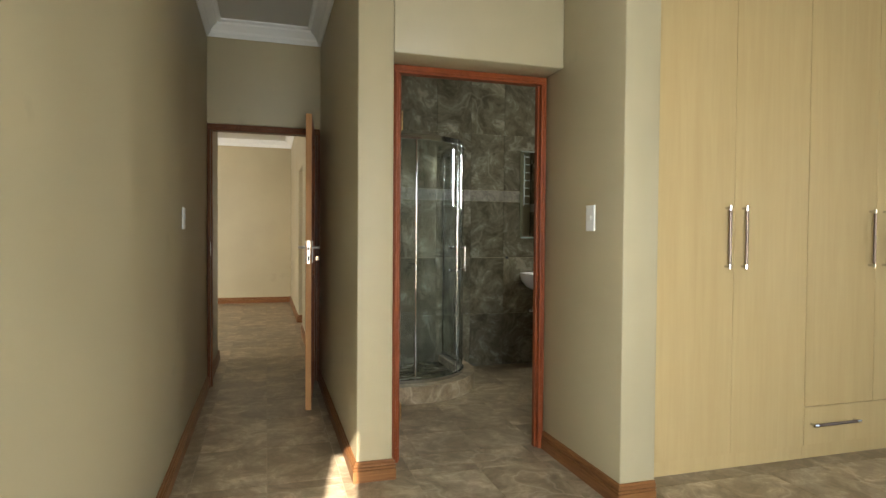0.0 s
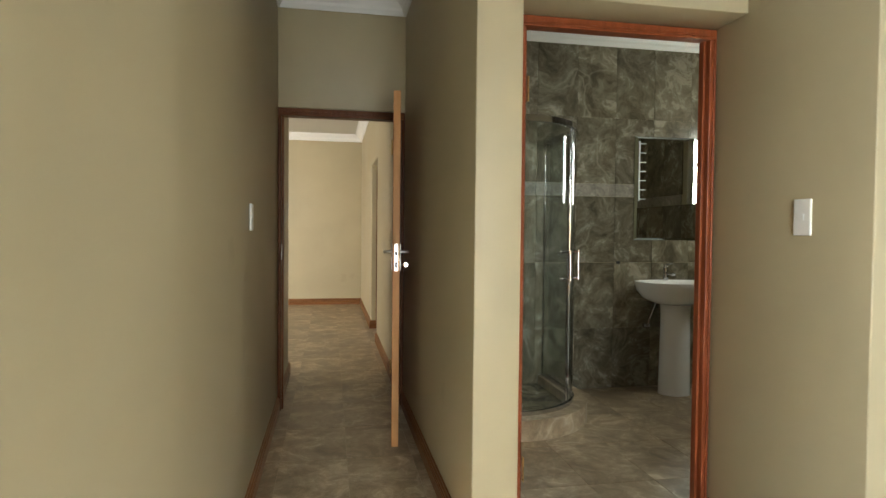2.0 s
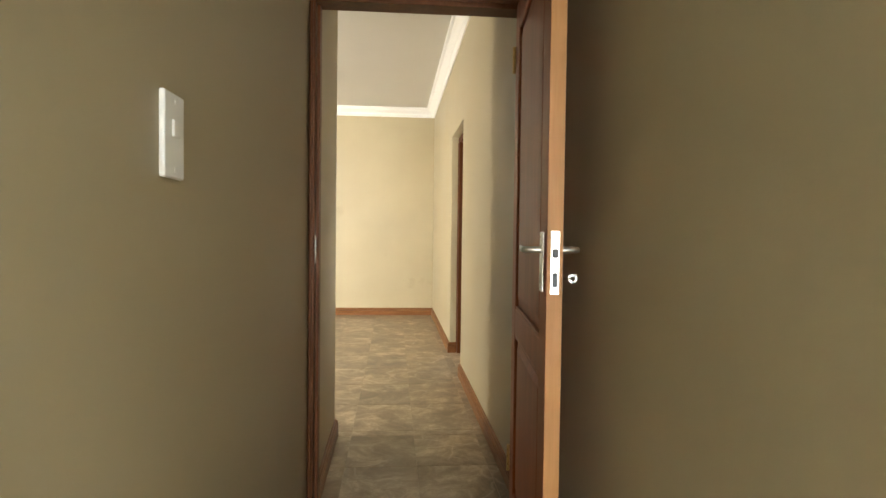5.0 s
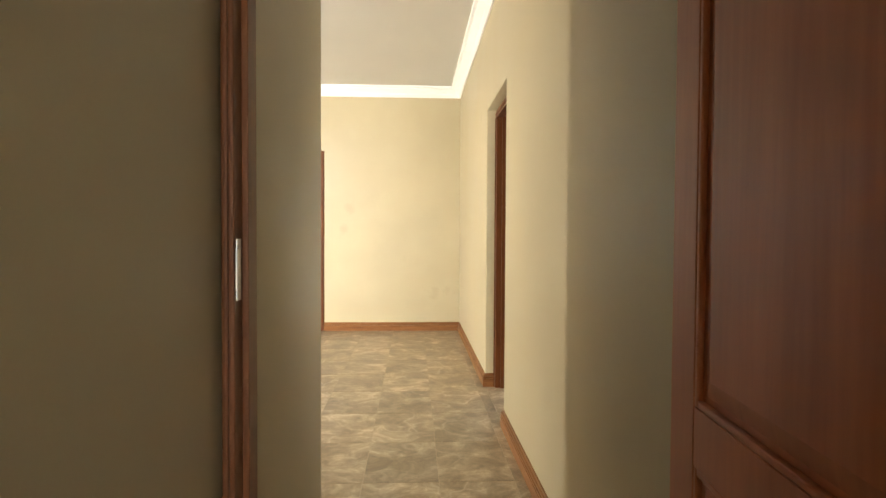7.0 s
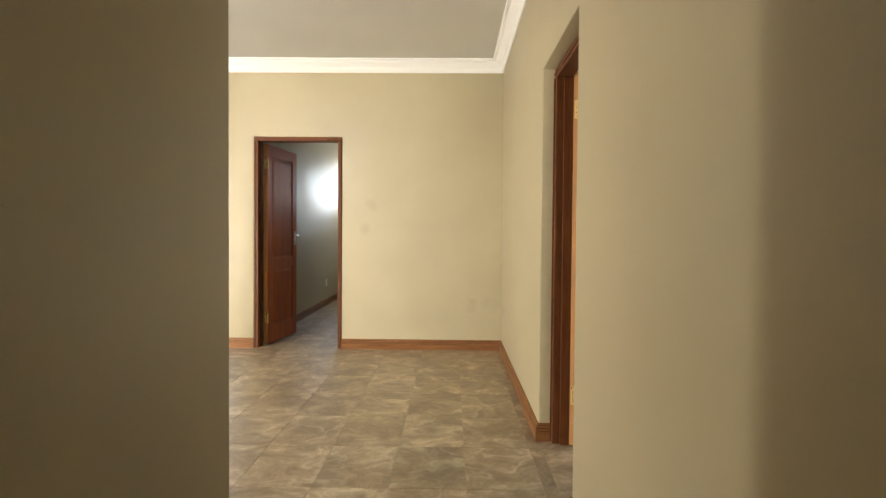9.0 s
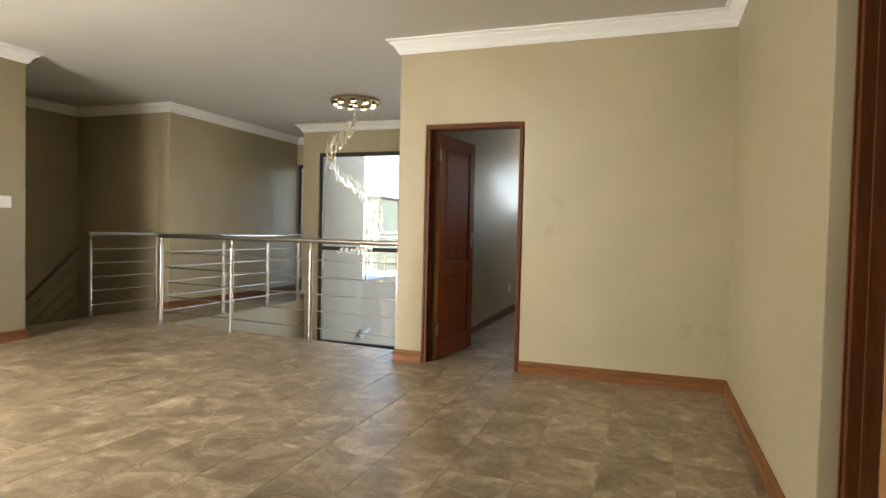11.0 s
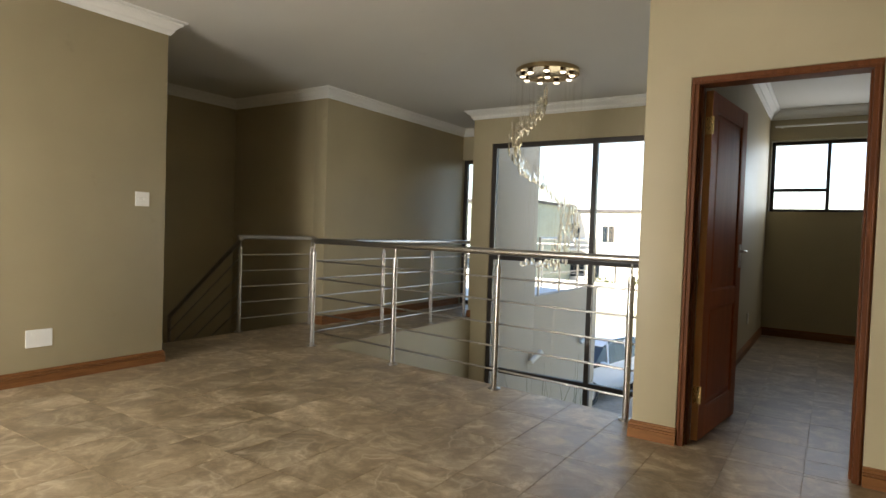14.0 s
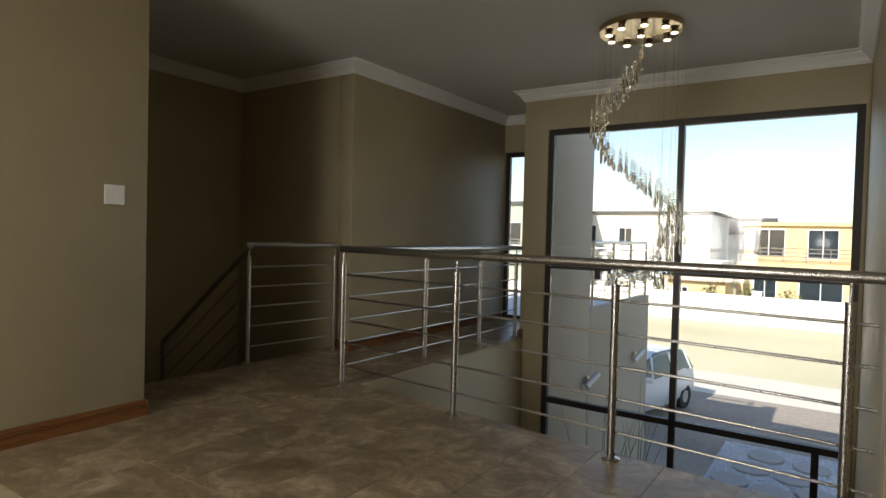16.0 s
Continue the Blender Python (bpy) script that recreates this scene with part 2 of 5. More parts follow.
bsdf(M_LED).inputs["Emission Strength"].default_value = 1.6
M_EXT = speckled("exterior_plaster", (0.43, 0.365, 0.275), (0.50, 0.43, 0.33), 60, 0.9, 0.2, 0.003)
M_EXT_WHITE = speckled("exterior_white", (0.62, 0.60, 0.56), (0.72, 0.70, 0.66), 40, 0.9, 0.2, 0.003)
M_EXT_TAN = speckled("exterior_tan", (0.52, 0.40, 0.22), (0.60, 0.47, 0.27), 40, 0.9, 0.2, 0.003)
M_EXT_GREEN = speckled("exterior_grey_green", (0.30, 0.34, 0.29), (0.37, 0.41, 0.35), 40, 0.9, 0.2, 0.003)
M_ROOF = speckled("dark_roof", (0.06, 0.06, 0.06), (0.11, 0.10, 0.10), 30, 0.8)
M_THATCH = speckled("straw_roof", (0.30, 0.23, 0.13), (0.44, 0.35, 0.21), 50, 0.95)
M_GROUND = speckled("dry_grass_ground", (0.50, 0.46, 0.29), (0.66, 0.60, 0.41), 25, 0.95, 0.5, 0.02, 0.25)
M_ROAD = speckled("pale_sand_road", (0.60, 0.56, 0.47), (0.70, 0.66, 0.57), 30, 0.95)
M_PAVER = speckled("grey_paver", (0.27, 0.235, 0.19), (0.40, 0.345, 0.285), 9, 0.9)
M_PEBBLE = speckled("white_pebble", (0.50, 0.52, 0.54), (0.72, 0.73, 0.74), 15, 0.8)
M_STEP = speckled("stepping_stone", (0.40, 0.38, 0.35), (0.50, 0.47, 0.43), 20, 0.9)
M_CAR = mat("car_white", (0.72, 0.74, 0.76), 0.18)
M_CAR_GLASS = mat("car_glass", (0.02, 0.03, 0.04), 0.05)
M_TYRE = speckled("tyre_rubber", (0.02, 0.02, 0.02), (0.035, 0.035, 0.035), 90, 0.85)
M_LAMP_RED = mat("tail_lamp", (0.4, 0.02, 0.02), 0.2)
M_LEAF = speckled("reed_green", (0.07, 0.09, 0.03), (0.14, 0.15, 0.06), 20, 0.7)
M_DECK = speckled("balcony_screed", (0.55, 0.57, 0.58), (0.66, 0.67, 0.67), 20, 0.8)

# ---- mesh helpers ----


def part(name, bm, material, parent=None, label=""):
    me = bpy.data.meshes.new(name)
    bm.normal_update()
    bm.to_mesh(me)
    bm.free()
    me.materials.append(material)
    ob = new(name, me)
    if parent is not None:
        ob.parent = parent
    if label:
        ob["label"] = label
    return ob


def empty(name, at=(0, 0, 0), rz=0.0):
    ob = new(name)
    ob.matrix_world = pose(*at, 0, 0, rz)
    ob.empty_display_size = 0.1
    return ob


def smooth(ob, angle=40):
    for p in ob.data.polygons:
        p.use_smooth = True
    ob.data.set_sharp_from_angle(angle=radians(angle))
    return ob


def add_box(bm, x0, y0, z0, x1, y1, z1, bevel=0.0):
    r = bmesh.ops.create_cube(bm, size=1.0)
    vs = r["verts"]
    for v in vs:
        v.co = Vector(((x0 + x1) / 2 + v.co.x * (x1 - x0), (y0 + y1) / 2 + v.co.y * (y1 - y0), (z0 + z1) / 2 + v.co.z * (z1 - z0)))
    if bevel:
        es = list({e for v in vs for e in v.link_edges})
        bmesh.ops.bevel(bm, geom=es, offset=bevel, segments=2, affect="EDGES", profile=0.5)
    return bm


def box(x0, y0, z0, x1, y1, z1, bevel=0.0):
    return add_box(bmesh.new(), x0, y0, z0, x1, y1, z1, bevel)


def add_tube(bm, a, b, r, seg=12, r2=None, caps=True):
    a, b = Vector(a), Vector(b)
    q = (b - a).to_track_quat("Z", "Y").to_matrix().to_4x4()
    bmesh.ops.create_cone(bm, cap_ends=caps, segments=seg, radius1=r, radius2=r if r2 is None else r2, depth=(b - a).length,
                          matrix=Matrix.Translation((a + b) / 2) @ q)
    return bm


def tube(a, b, r, seg=12, r2=None):
    return add_tube(bmesh.new(), a, b, r, seg, r2)


def pipe(points, radii, seg=12):
    """One smooth round bar through the points, its radius changing on the way."""
    bm = bmesh.new()
    pts = [Vector(p) for p in points]
    rings = []
    for i, (p, r) in enumerate(zip(pts, radii)):
        d = (pts[min(i + 1, len(pts) - 1)] - pts[max(i - 1, 0)]).normalized()
        u = d.cross(Vector((0, 0, 1))).normalized()
        v = u.cross(d)
        rings.append([bm.verts.new(p + (u * math.cos(a) + v * math.sin(a)) * r) for a in (2 * math.pi * k / seg for k in range(seg))])
    for a, b in zip(rings, rings[1:]):
        for k in range(seg):
            bm.faces.new((a[k], a[(k + 1) % seg], b[(k + 1) % seg], b[k]))
    bm.faces.new(rings[0])
    bm.faces.new(rings[-1])
    bmesh.ops.recalc_face_normals(bm, faces=bm.faces)
    return bm


def add_lathe(bm, profile, seg=24, centre=(0, 0, 0), a0=0.0, a1=360.0):
    """Turn (radius, height) pairs round the upright axis."""
    full = abs(a1 - a0) >= 360
    n = seg if full else seg + 1
    rings = []
    for i in range(n):
        a = radians(a0 + (a1 - a0) * i / seg)
        rings.append([bm.verts.new((centre[0] + r * math.cos(a), centre[1] + r * math.sin(a), centre[2] + z)) for r, z in profile])
    for i in range(seg):
        p, q = rings[i], rings[(i + 1) % n]
        for j in range(len(profile) - 1):
            bm.faces.new((p[j], q[j], q[j + 1], p[j + 1]))
    return bm


def lathe(profile, seg=24, centre=(0, 0, 0)):
    bm = add_lathe(bmesh.new(), profile, seg, centre)
    bmesh.ops.remove_doubles(bm, verts=bm.verts, dist=1e-5)
    bmesh.ops.recalc_face_normals(bm, faces=bm.faces)
    return bm


def prism(points, z0, z1):
    """An upright prism over a ground polygon."""
    bm = bmesh.new()
    lo = [bm.verts.new((x, y, z0)) for x, y in points]
    hi = [bm.verts.new((x, y, z1)) for x, y in points]
    bm.faces.new(list(reversed(lo)))
    bm.faces.new(hi)
    for i in range(len(points)):
        j = (i + 1) % len(points)
        bm.faces.new((lo[i], lo[j], hi[j], hi[i]))
    bmesh.ops.recalc_face_normals(bm, faces=bm.faces)
    return bm


def sweep(profile, path, closed=False):
    """Carry a profile of (distance off the wall, height) along a plan line, mitred; the room lies to the left of the line."""
    bm = bmesh.new()
    pts = [Vector(p) for p in path]
    n = len(pts)
    rings = []
    for i, p in enumerate(pts):
        dirs = []
        if i > 0 or closed:
            dirs.append((p - pts[i - 1]).normalized())
        if i < n - 1 or closed:
            dirs.append((pts[(i + 1) % n] - p).normalized())
        norms = [Vector((-d.y, d.x)) for d in dirs]
        m = sum(norms, Vector((0, 0))).normalized()
        k = 1.0 / max(0.3, m.dot(norms[0]))
        rings.append([bm.verts.new((p.x + m.x * d * k, p.y + m.y * d * k, z)) for d, z in profile])
    runs = range(n) if closed else range(n - 1)
    for i in runs:
        a, b = rings[i], rings[(i + 1) % n]
        for j in range(len(profile)):
            l = (j + 1) % len(profile)
            bm.faces.new((a[j], a[l], b[l], b[j]))
    if not closed:
        bm.faces.new(rings[0])
        bm.faces.new(list(reversed(rings[-1])))
    bmesh.ops.recalc_face_normals(bm, faces=bm.faces)
    return bm


def structure(name, bm, material, label, category):
    return tagged(part(name, bm, material), label, category, kind="structure")


def wall(name, x0, y0, x1, y1, z0, z1, holes=(), along="x", material=None, label="plain sand-beige painted plaster wall"):
    """A wall with thickness; holes are (from, to, bottom, top) along its length."""
    a0, a1 = (x0, x1) if along == "x" else (y0, y1)
    cuts_a = sorted({a0, a1, *(v for h in holes for v in h[:2])})
    cuts_z = sorted({z0, z1, *(v for h in holes for v in h[2:])})
    bm = bmesh.new()

    def solid(i, j):
        if not (0 <= i < len(cuts_a) - 1 and 0 <= j < len(cuts_z) - 1):
            return False
        ca, cz = (cuts_a[i] + cuts_a[i + 1]) / 2, (cuts_z[j] + cuts_z[j + 1]) / 2
        return not any(h[0] < ca < h[1] and h[2] < cz < h[3] for h in holes)

    def vert(a, s, z):
        return bm.verts.new((a, (y0, y1)[s], z) if along == "x" else ((x0, x1)[s], a, z))

    def quad(*corners):
        bm.faces.new([vert(*c) for c in corners])

    for i in range(len(cuts_a) - 1):
        for j in range(len(cuts_z) - 1):
            if not solid(i, j):
                continue
            p, q, lo, hi = cuts_a[i], cuts_a[i + 1], cuts_z[j], cuts_z[j + 1]
            for s in (0, 1):
                quad((p, s, lo), (q, s, lo), (q, s, hi), (p, s, hi))
            if not solid(i - 1, j):
                quad((p, 0, lo), (p, 1, lo), (p, 1, hi), (p, 0, hi))
            if not solid(i + 1, j):
                quad((q, 0, lo), (q, 1, lo), (q, 1, hi), (q, 0, hi))
            if not solid(i, j - 1):
                quad((p, 0, lo), (p, 1, lo), (q, 1, lo), (q, 0, lo))
            if not solid(i, j + 1):
                quad((p, 0, hi), (p, 1, hi), (q, 1, hi), (q, 0, hi))
    bmesh.ops.remove_doubles(bm, verts=bm.verts, dist=1e-4)
    bmesh.ops.dissolve_limit(bm, angle_limit=0.01, verts=bm.verts, edges=bm.edges)
    bmesh.ops.recalc_face_normals(bm, faces=bm.faces)
    sharp = [e for e in bm.edges if len(e.link_faces) == 2 and e.calc_face_angle(0) > 1.0]
    bmesh.ops.bevel(bm, geom=sharp, offset=0.006, segments=2, affect="EDGES", profile=0.5)
    ob = structure(name, bm, material or M_WALL, label, "wall")
    return smooth(ob, 50)


# ---- the shell: walls ----
CEIL, GROUND = 2.83, -3.0
wall("wall_corridor_west", -0.66, -1.2, -0.46, 5.75, -0.2, CEIL, along="y")
wall("wall_corridor_east", 0.40, 2.60, 0.575, 10.60, -0.2, CEIL, [(7.12, 8.05, -0.2, 2.055)], along="y", label="long sand-beige plaster wall with a doorway")
wall("wall_door_lintel", -0.46, 4.66, 0.40, 4.76, 2.055, CEIL, label="sand-beige plaster above the corridor door")
wall("wall_bath_front", 0.575, 2.60, 1.49, 2.86, 2.09, CEIL, label="sand-beige plaster wall over the bathroom doorway")
wall("wall_return", 1.49, 2.03, 1.67, 2.86, -0.2, CEIL, along="y", label="short sand-beige return wall with a light switch")
wall("wall_wardrobe_back", 1.67, 2.80, 4.5, 2.86, -0.2, CEIL)
wall("wall_bedroom_east", 4.3, -1.2, 4.5, 2.80, -0.2, CEIL, [(-0.75, 1.35, 0.5, 2.2)], along="y")
# Both openings added unseen: a slit for the sun patch, a wide daylight window.
wall("wall_bedroom_south", -0.46, -1.2, 4.3, -1.0, -0.2, CEIL, [(-0.44, -0.25, 0.02, 2.70), (-0.18, 1.50, 0.3, 2.3)])
wall("wall_bath_east", 3.3, 2.86, 3.5, 4.9, -0.2, CEIL, [(3.98, 4.30, 1.47, 2.2)], along="y", label="tiled bathroom outer wall")
wall("wall_bath_back", 0.55, 4.9, 3.5, 5.1, -0.2, CEIL, label="bathroom back wall under stone tiles")
wall("wall_lounge_south", -6.21, 5.55, -0.66, 5.75, -0.2, CEIL, [(-5.65, -3.75, 0.15, 2.25)])
wall("wall_lounge_west", -6.21, 5.75, -6.01, 9.90, -0.2, CEIL, along="y", label="sand-beige plaster wall beside the stairs")
wall("wall_lounge_north", -2.30, 10.60, 1.80, 10.83, -0.2, CEIL, [(-2.05, -1.175, -0.2, 2.09)], material=M_WALL_NORTH, label="sand-beige plaster wall with a doorway to the study")
wall("wall_study_west", -2.30, 10.83, -2.08, 15.60, GROUND, CEIL, along="y", label="sand-beige plaster wall beside the stair void")
wall("wall_study_north", -2.30, 15.60, 1.80, 15.80, GROUND, CEIL, [(-2.06, -0.42, 1.57, 2.46)], label="sand-beige plaster wall with a high window")
wall("wall_study_east", 1.6, 10.83, 1.8, 15.60, -0.2, CEIL, along="y")
wall("wall_hall_window", -5.545, 14.10, -2.30, 14.30, GROUND, CEIL, [(-5.25, -2.335, GROUND, 2.378)], label="sand-beige wall framing a tall two-storey window")
wall("wall_passage_east", -5.545, 14.30, -5.502, 15.30, GROUND, CEIL, along="y")
wall("wall_passage_north", -6.65, 15.30, -5.50, 15.50, GROUND, CEIL, [(-6.45, -5.70, 0.0, 2.34)], label="end wall of the passage with a glass door")
wall("wall_stair_corner", -6.65, 12.20, -6.45, 15.30, GROUND, CEIL, along="y", label="olive-beige plaster wall of the passage")
wall("wall_stair_north", -8.35, 12.20, -6.65, 12.40, GROUND, CEIL, label="dark olive-beige plaster wall behind the stairs")
wall("wall_stair_west", -8.35, 9.70, -8.15, 12.20, GROUND, CEIL, along="y", label="dark olive-beige plaster wall at the end of the stairs")
wall("wall_stair_south", -8.15, 9.70, -6.21, 9.90, GROUND, CEIL, label="dark plaster wall flanking the stairs")
wall("wall_lower_west", -5.70, 11.32, -5.494, 14.10, GROUND, -0.009, along="y", label="sand-beige plaster wall under the passage")
wall("wall_lower_south", -6.01, 9.75, -2.08, 9.95, GROUND, -0.26)
wall("wall_lower_east", -2.30, 9.95, -2.08, 10.83, GROUND, -0.26, along="y")
wall("wall_side_room_east", 3.5, 5.10, 3.7, 10.60, -0.2, CEIL, [(6.9, 8.3, 0.9, 2.1)], along="y")
UPPER = [(-8.35, -1.2), (4.5, -1.2), (4.5, 15.8), (-2.30, 15.8), (-2.30, 14.32), (-5.50, 14.32), (-5.50, 15.5), (-8.35, 15.5)]
structure("ceiling", prism(UPPER, CEIL, CEIL + 0.12), M_CEIL, "smooth off-white painted ceiling", "ceiling")
structure("bathroom_ceiling", box(0.55, 2.86, 2.805, 3.3, 4.9, 2.825), M_CEIL, "white bathroom ceiling, slightly lower", "ceiling")
structure("roof_slab", prism(UPPER, CEIL + 0.122, CEIL + 0.2), M_ROOF, "dark flat roof over the upper storey", "roof")

# unseen slabs and a wall, added to keep direct sun out of both rooms
structure("bedroom_sun_blocker_roof", prism([(-0.22, -1.22), (-0.90, -5.2), (4.8, -5.2), (4.8, -1.22)], 2.6, 2.75), M_EXT, "unseen plaster slab added to keep sun off the bedroom window", "roof")
structure("bedroom_sun_blocker_floor", box(-2.0, -5.2, -0.3, 4.8, -1.22, -0.05), M_PAVER, "unseen grey paved slab added under the bedroom sun blocker", "floor")
structure("lounge_sun_blocker_roof", box(-7.0, 1.6, 2.6, -0.7, 5.54, 2.8), M_EXT, "unseen plaster slab added to keep sun out of the lounge", "roof")
structure("lounge_sun_blocker_floor", box(-7.0, 1.6, -0.3, -0.7, 5.54, -0.05), M_PAVER, "unseen grey paved slab added under the lounge sun blocker", "floor")
structure("lounge_sun_blocker_wall", box(-7.0, 1.4, -3.0, -0.7, 1.6, 2.6), M_EXT, "unseen plain plaster wall added to block sun from the lounge", "wall")

# ---- floors ----
HALL = [(-6.01, 5.75), (0.40, 5.75), (0.40, 10.60), (-2.30, 10.60), (-2.30, 10.98), (-5.50, 11.31), (-5.50, 15.30), (-6.45, 15.30), (-6.45, 12.20), (-6.72, 12.20), (-6.72, 9.90), (-6.01, 9.90)]
tile_floor = structure("floor", prism(HALL, -0.26, -0.0024), M_GROUT, "beige-brown stone-look tiled floor of the landing", "floor")
floor_bed = structure("floor_bedroom", prism([(-0.46, -1.0), (4.3, -1.0), (4.3, 2.8), (1.49, 2.8), (1.49, 2.86), (0.56, 2.86), (0.56, 2.6), (0.40, 2.6), (0.40, 5.75), (-0.46, 5.75)], -0.26, -0.0024), M_GROUT, "beige-brown stone-look tiled floor of bedroom and corridor", "floor")
floor_bath = structure("floor_bath", prism([(0.55, 2.86), (3.3, 2.86), (3.3, 4.9), (0.55, 4.9)], -0.26, -0.0024), M_GROUT, "grey-brown stone-tiled bathroom floor", "floor")
floor_study = structure("floor_study", prism([(-2.08, 10.83), (-2.05, 10.83), (-2.05, 10.6), (-1.175, 10.6), (-1.175, 10.83), (1.6, 10.83), (1.6, 15.6), (-2.08, 15.6)], -0.26, -0.0024), M_GROUT, "beige-brown tiled floor of the study", "floor")
floor_side = structure("floor_side_room", prism([(0.40, 7.12), (0.62, 7.12), (0.62, 5.1), (3.5, 5.1), (3.5, 10.6), (0.62, 10.6), (0.62, 8.05), (0.40, 8.05)], -0.26, -0.0024), M_GROUT, "tiled floor of the side room", "floor")
structure("floor_lower", box(-8.15, 9.95, GROUND - 0.2, -2.30, 14.5, GROUND), M_TILE, "tiled ground-storey hall floor", "floor")

# ---- cornices and baseboards ----
CORN = [(0.0, -0.115), (0.012, -0.115), (0.020, -0.100), (0.030, -0.090), (0.034, -0.072), (0.060, -0.045), (0.078, -0.034), (0.082, -0.020), (0.105, -0.012), (0.110, 0.0), (0.0, 0.0)]
SKIRT = [(0.0, 0.0), (0.018, 0.0), (0.018, 0.055), (0.010, 0.058), (0.010, 0.061), (0.018, 0.064), (0.018, 0.070), (0.009, 0.073), (0.009, 0.076), (0.016, 0.079), (0.015, 0.086), (0.008, 0.090), (0.007, 0.098), (0.0, 0.100)]


def cornice(name, path, closed=False, top=CEIL):
    smooth(structure(name, sweep([(d, top + z) for d, z in CORN], path, closed), M_CORNICE, "white moulded plaster cornice under the ceiling", "cornice"), 30)


def skirting(path):
    smooth(structure("baseboard", sweep(SKIRT, path), M_SKIRT, "reddish-brown varnished wooden skirting with grooves", "baseboard"), 25)


cornice("cornice_corridor", [(-0.46, 4.66), (-0.46, -1.0), (4.3, -1.0), (4.3, 2.23), (1.67, 2.23), (1.67, 2.03), (1.49, 2.03), (1.49, 2.60), (0.40, 2.60), (0.40, 4.66)], True)
cornice("cornice_hall", [(0.40, 4.76), (0.40, 10.60), (-2.30, 10.60), (-2.30, 14.10), (-5.545, 14.10), (-5.545, 15.30), (-6.45, 15.30), (-6.45, 12.20), (-8.15, 12.20), (-8.15, 9.90), (-6.01, 9.90), (-6.01, 5.75), (-0.46, 5.75), (-0.46, 4.76)], True)
cornice("cornice_study", [(-2.08, 15.60), (-2.08, 10.83), (1.60, 10.83), (1.60, 15.60)], True)
cornice("cornice_bath", [(0.55, 2.86), (3.30, 2.86), (3.30, 4.90), (0.55, 4.90)], True, 2.805)
skirting([(-0.46, 4.658), (-0.46, -1.0), (-0.44, -1.0)])
skirting([(-0.27, -1.0), (4.3, -1.0), (4.3, 2.23)])
skirting([(1.668, 2.03), (1.49, 2.03), (1.49, 2.782)])
skirting([(0.575, 2.62), (0.575, 2.60), (0.40, 2.60), (0.40, 4.658)])
skirting([(0.40, 4.762), (0.40, 7.12), (0.418, 7.12)])
skirting([(0.468, 8.05), (0.40, 8.05), (0.40, 10.60), (-1.176, 10.60)])
skirting([(-2.048, 10.60), (-2.30, 10.60), (-2.30, 10.94)])
skirting([(-5.50, 14.10), (-5.545, 14.10), (-5.545, 15.30)])
skirting([(-6.45, 15.28), (-6.45, 12.20), (-6.60, 12.20)])
skirting([(-6.10, 9.90), (-6.01, 9.90), (-6.01, 5.75), (-0.46, 5.75), (-0.46, 4.762)])
skirting([(-2.08, 15.60), (-2.08, 10.83), (-2.05, 10.83)])
skirting([(1.60, 10.83), (1.60, 15.60), (-2.08, 15.60)])
skirting([(0.62, 7.0), (0.62, 5.1), (3.5, 5.1), (3.5, 10.6), (0.62, 10.6), (0.62, 8.1)])

# ---- doors ----


def door_frame(name, w, h, depth, jamb=0.052, head=0.05, timber=None):
    """Frame standing in its own axes: x along the opening from 0 to w, y through the wall from 0 to depth."""
    root = empty(name)
    for x in (0, w - jamb):
        part("jamb", box(x, 0, 0, x + jamb, depth, h - head, 0.004), timber or M_MERANTI, root)
        inner = jamb if x == 0 else -0.012
        part("stop", box(x + inner, depth * 0.45, 0, x + inner + 0.012, depth, h - head, 0.002), timber or M_MERANTI, root)
        edge = jamb * 0.2 if x == 0 else jamb * 0.8 - 0.010
        part("moulding", box(x + edge, -0.008, 0, x + edge + 0.010, 0.0, h - head, 0.003), timber or M_MERANTI, root)
    part("head", box(0, 0, h - head, w, depth, h, 0.004), timber or M_MERANTI, root)
    part("moulding", box(0.012, -0.008, h - 0.034, w - 0.012, 0.0, h - 0.024, 0.003), timber or M_MERANTI, root)
    return tagged(root, "red-brown varnished hardwood door frame", "door frame", kind="structure")


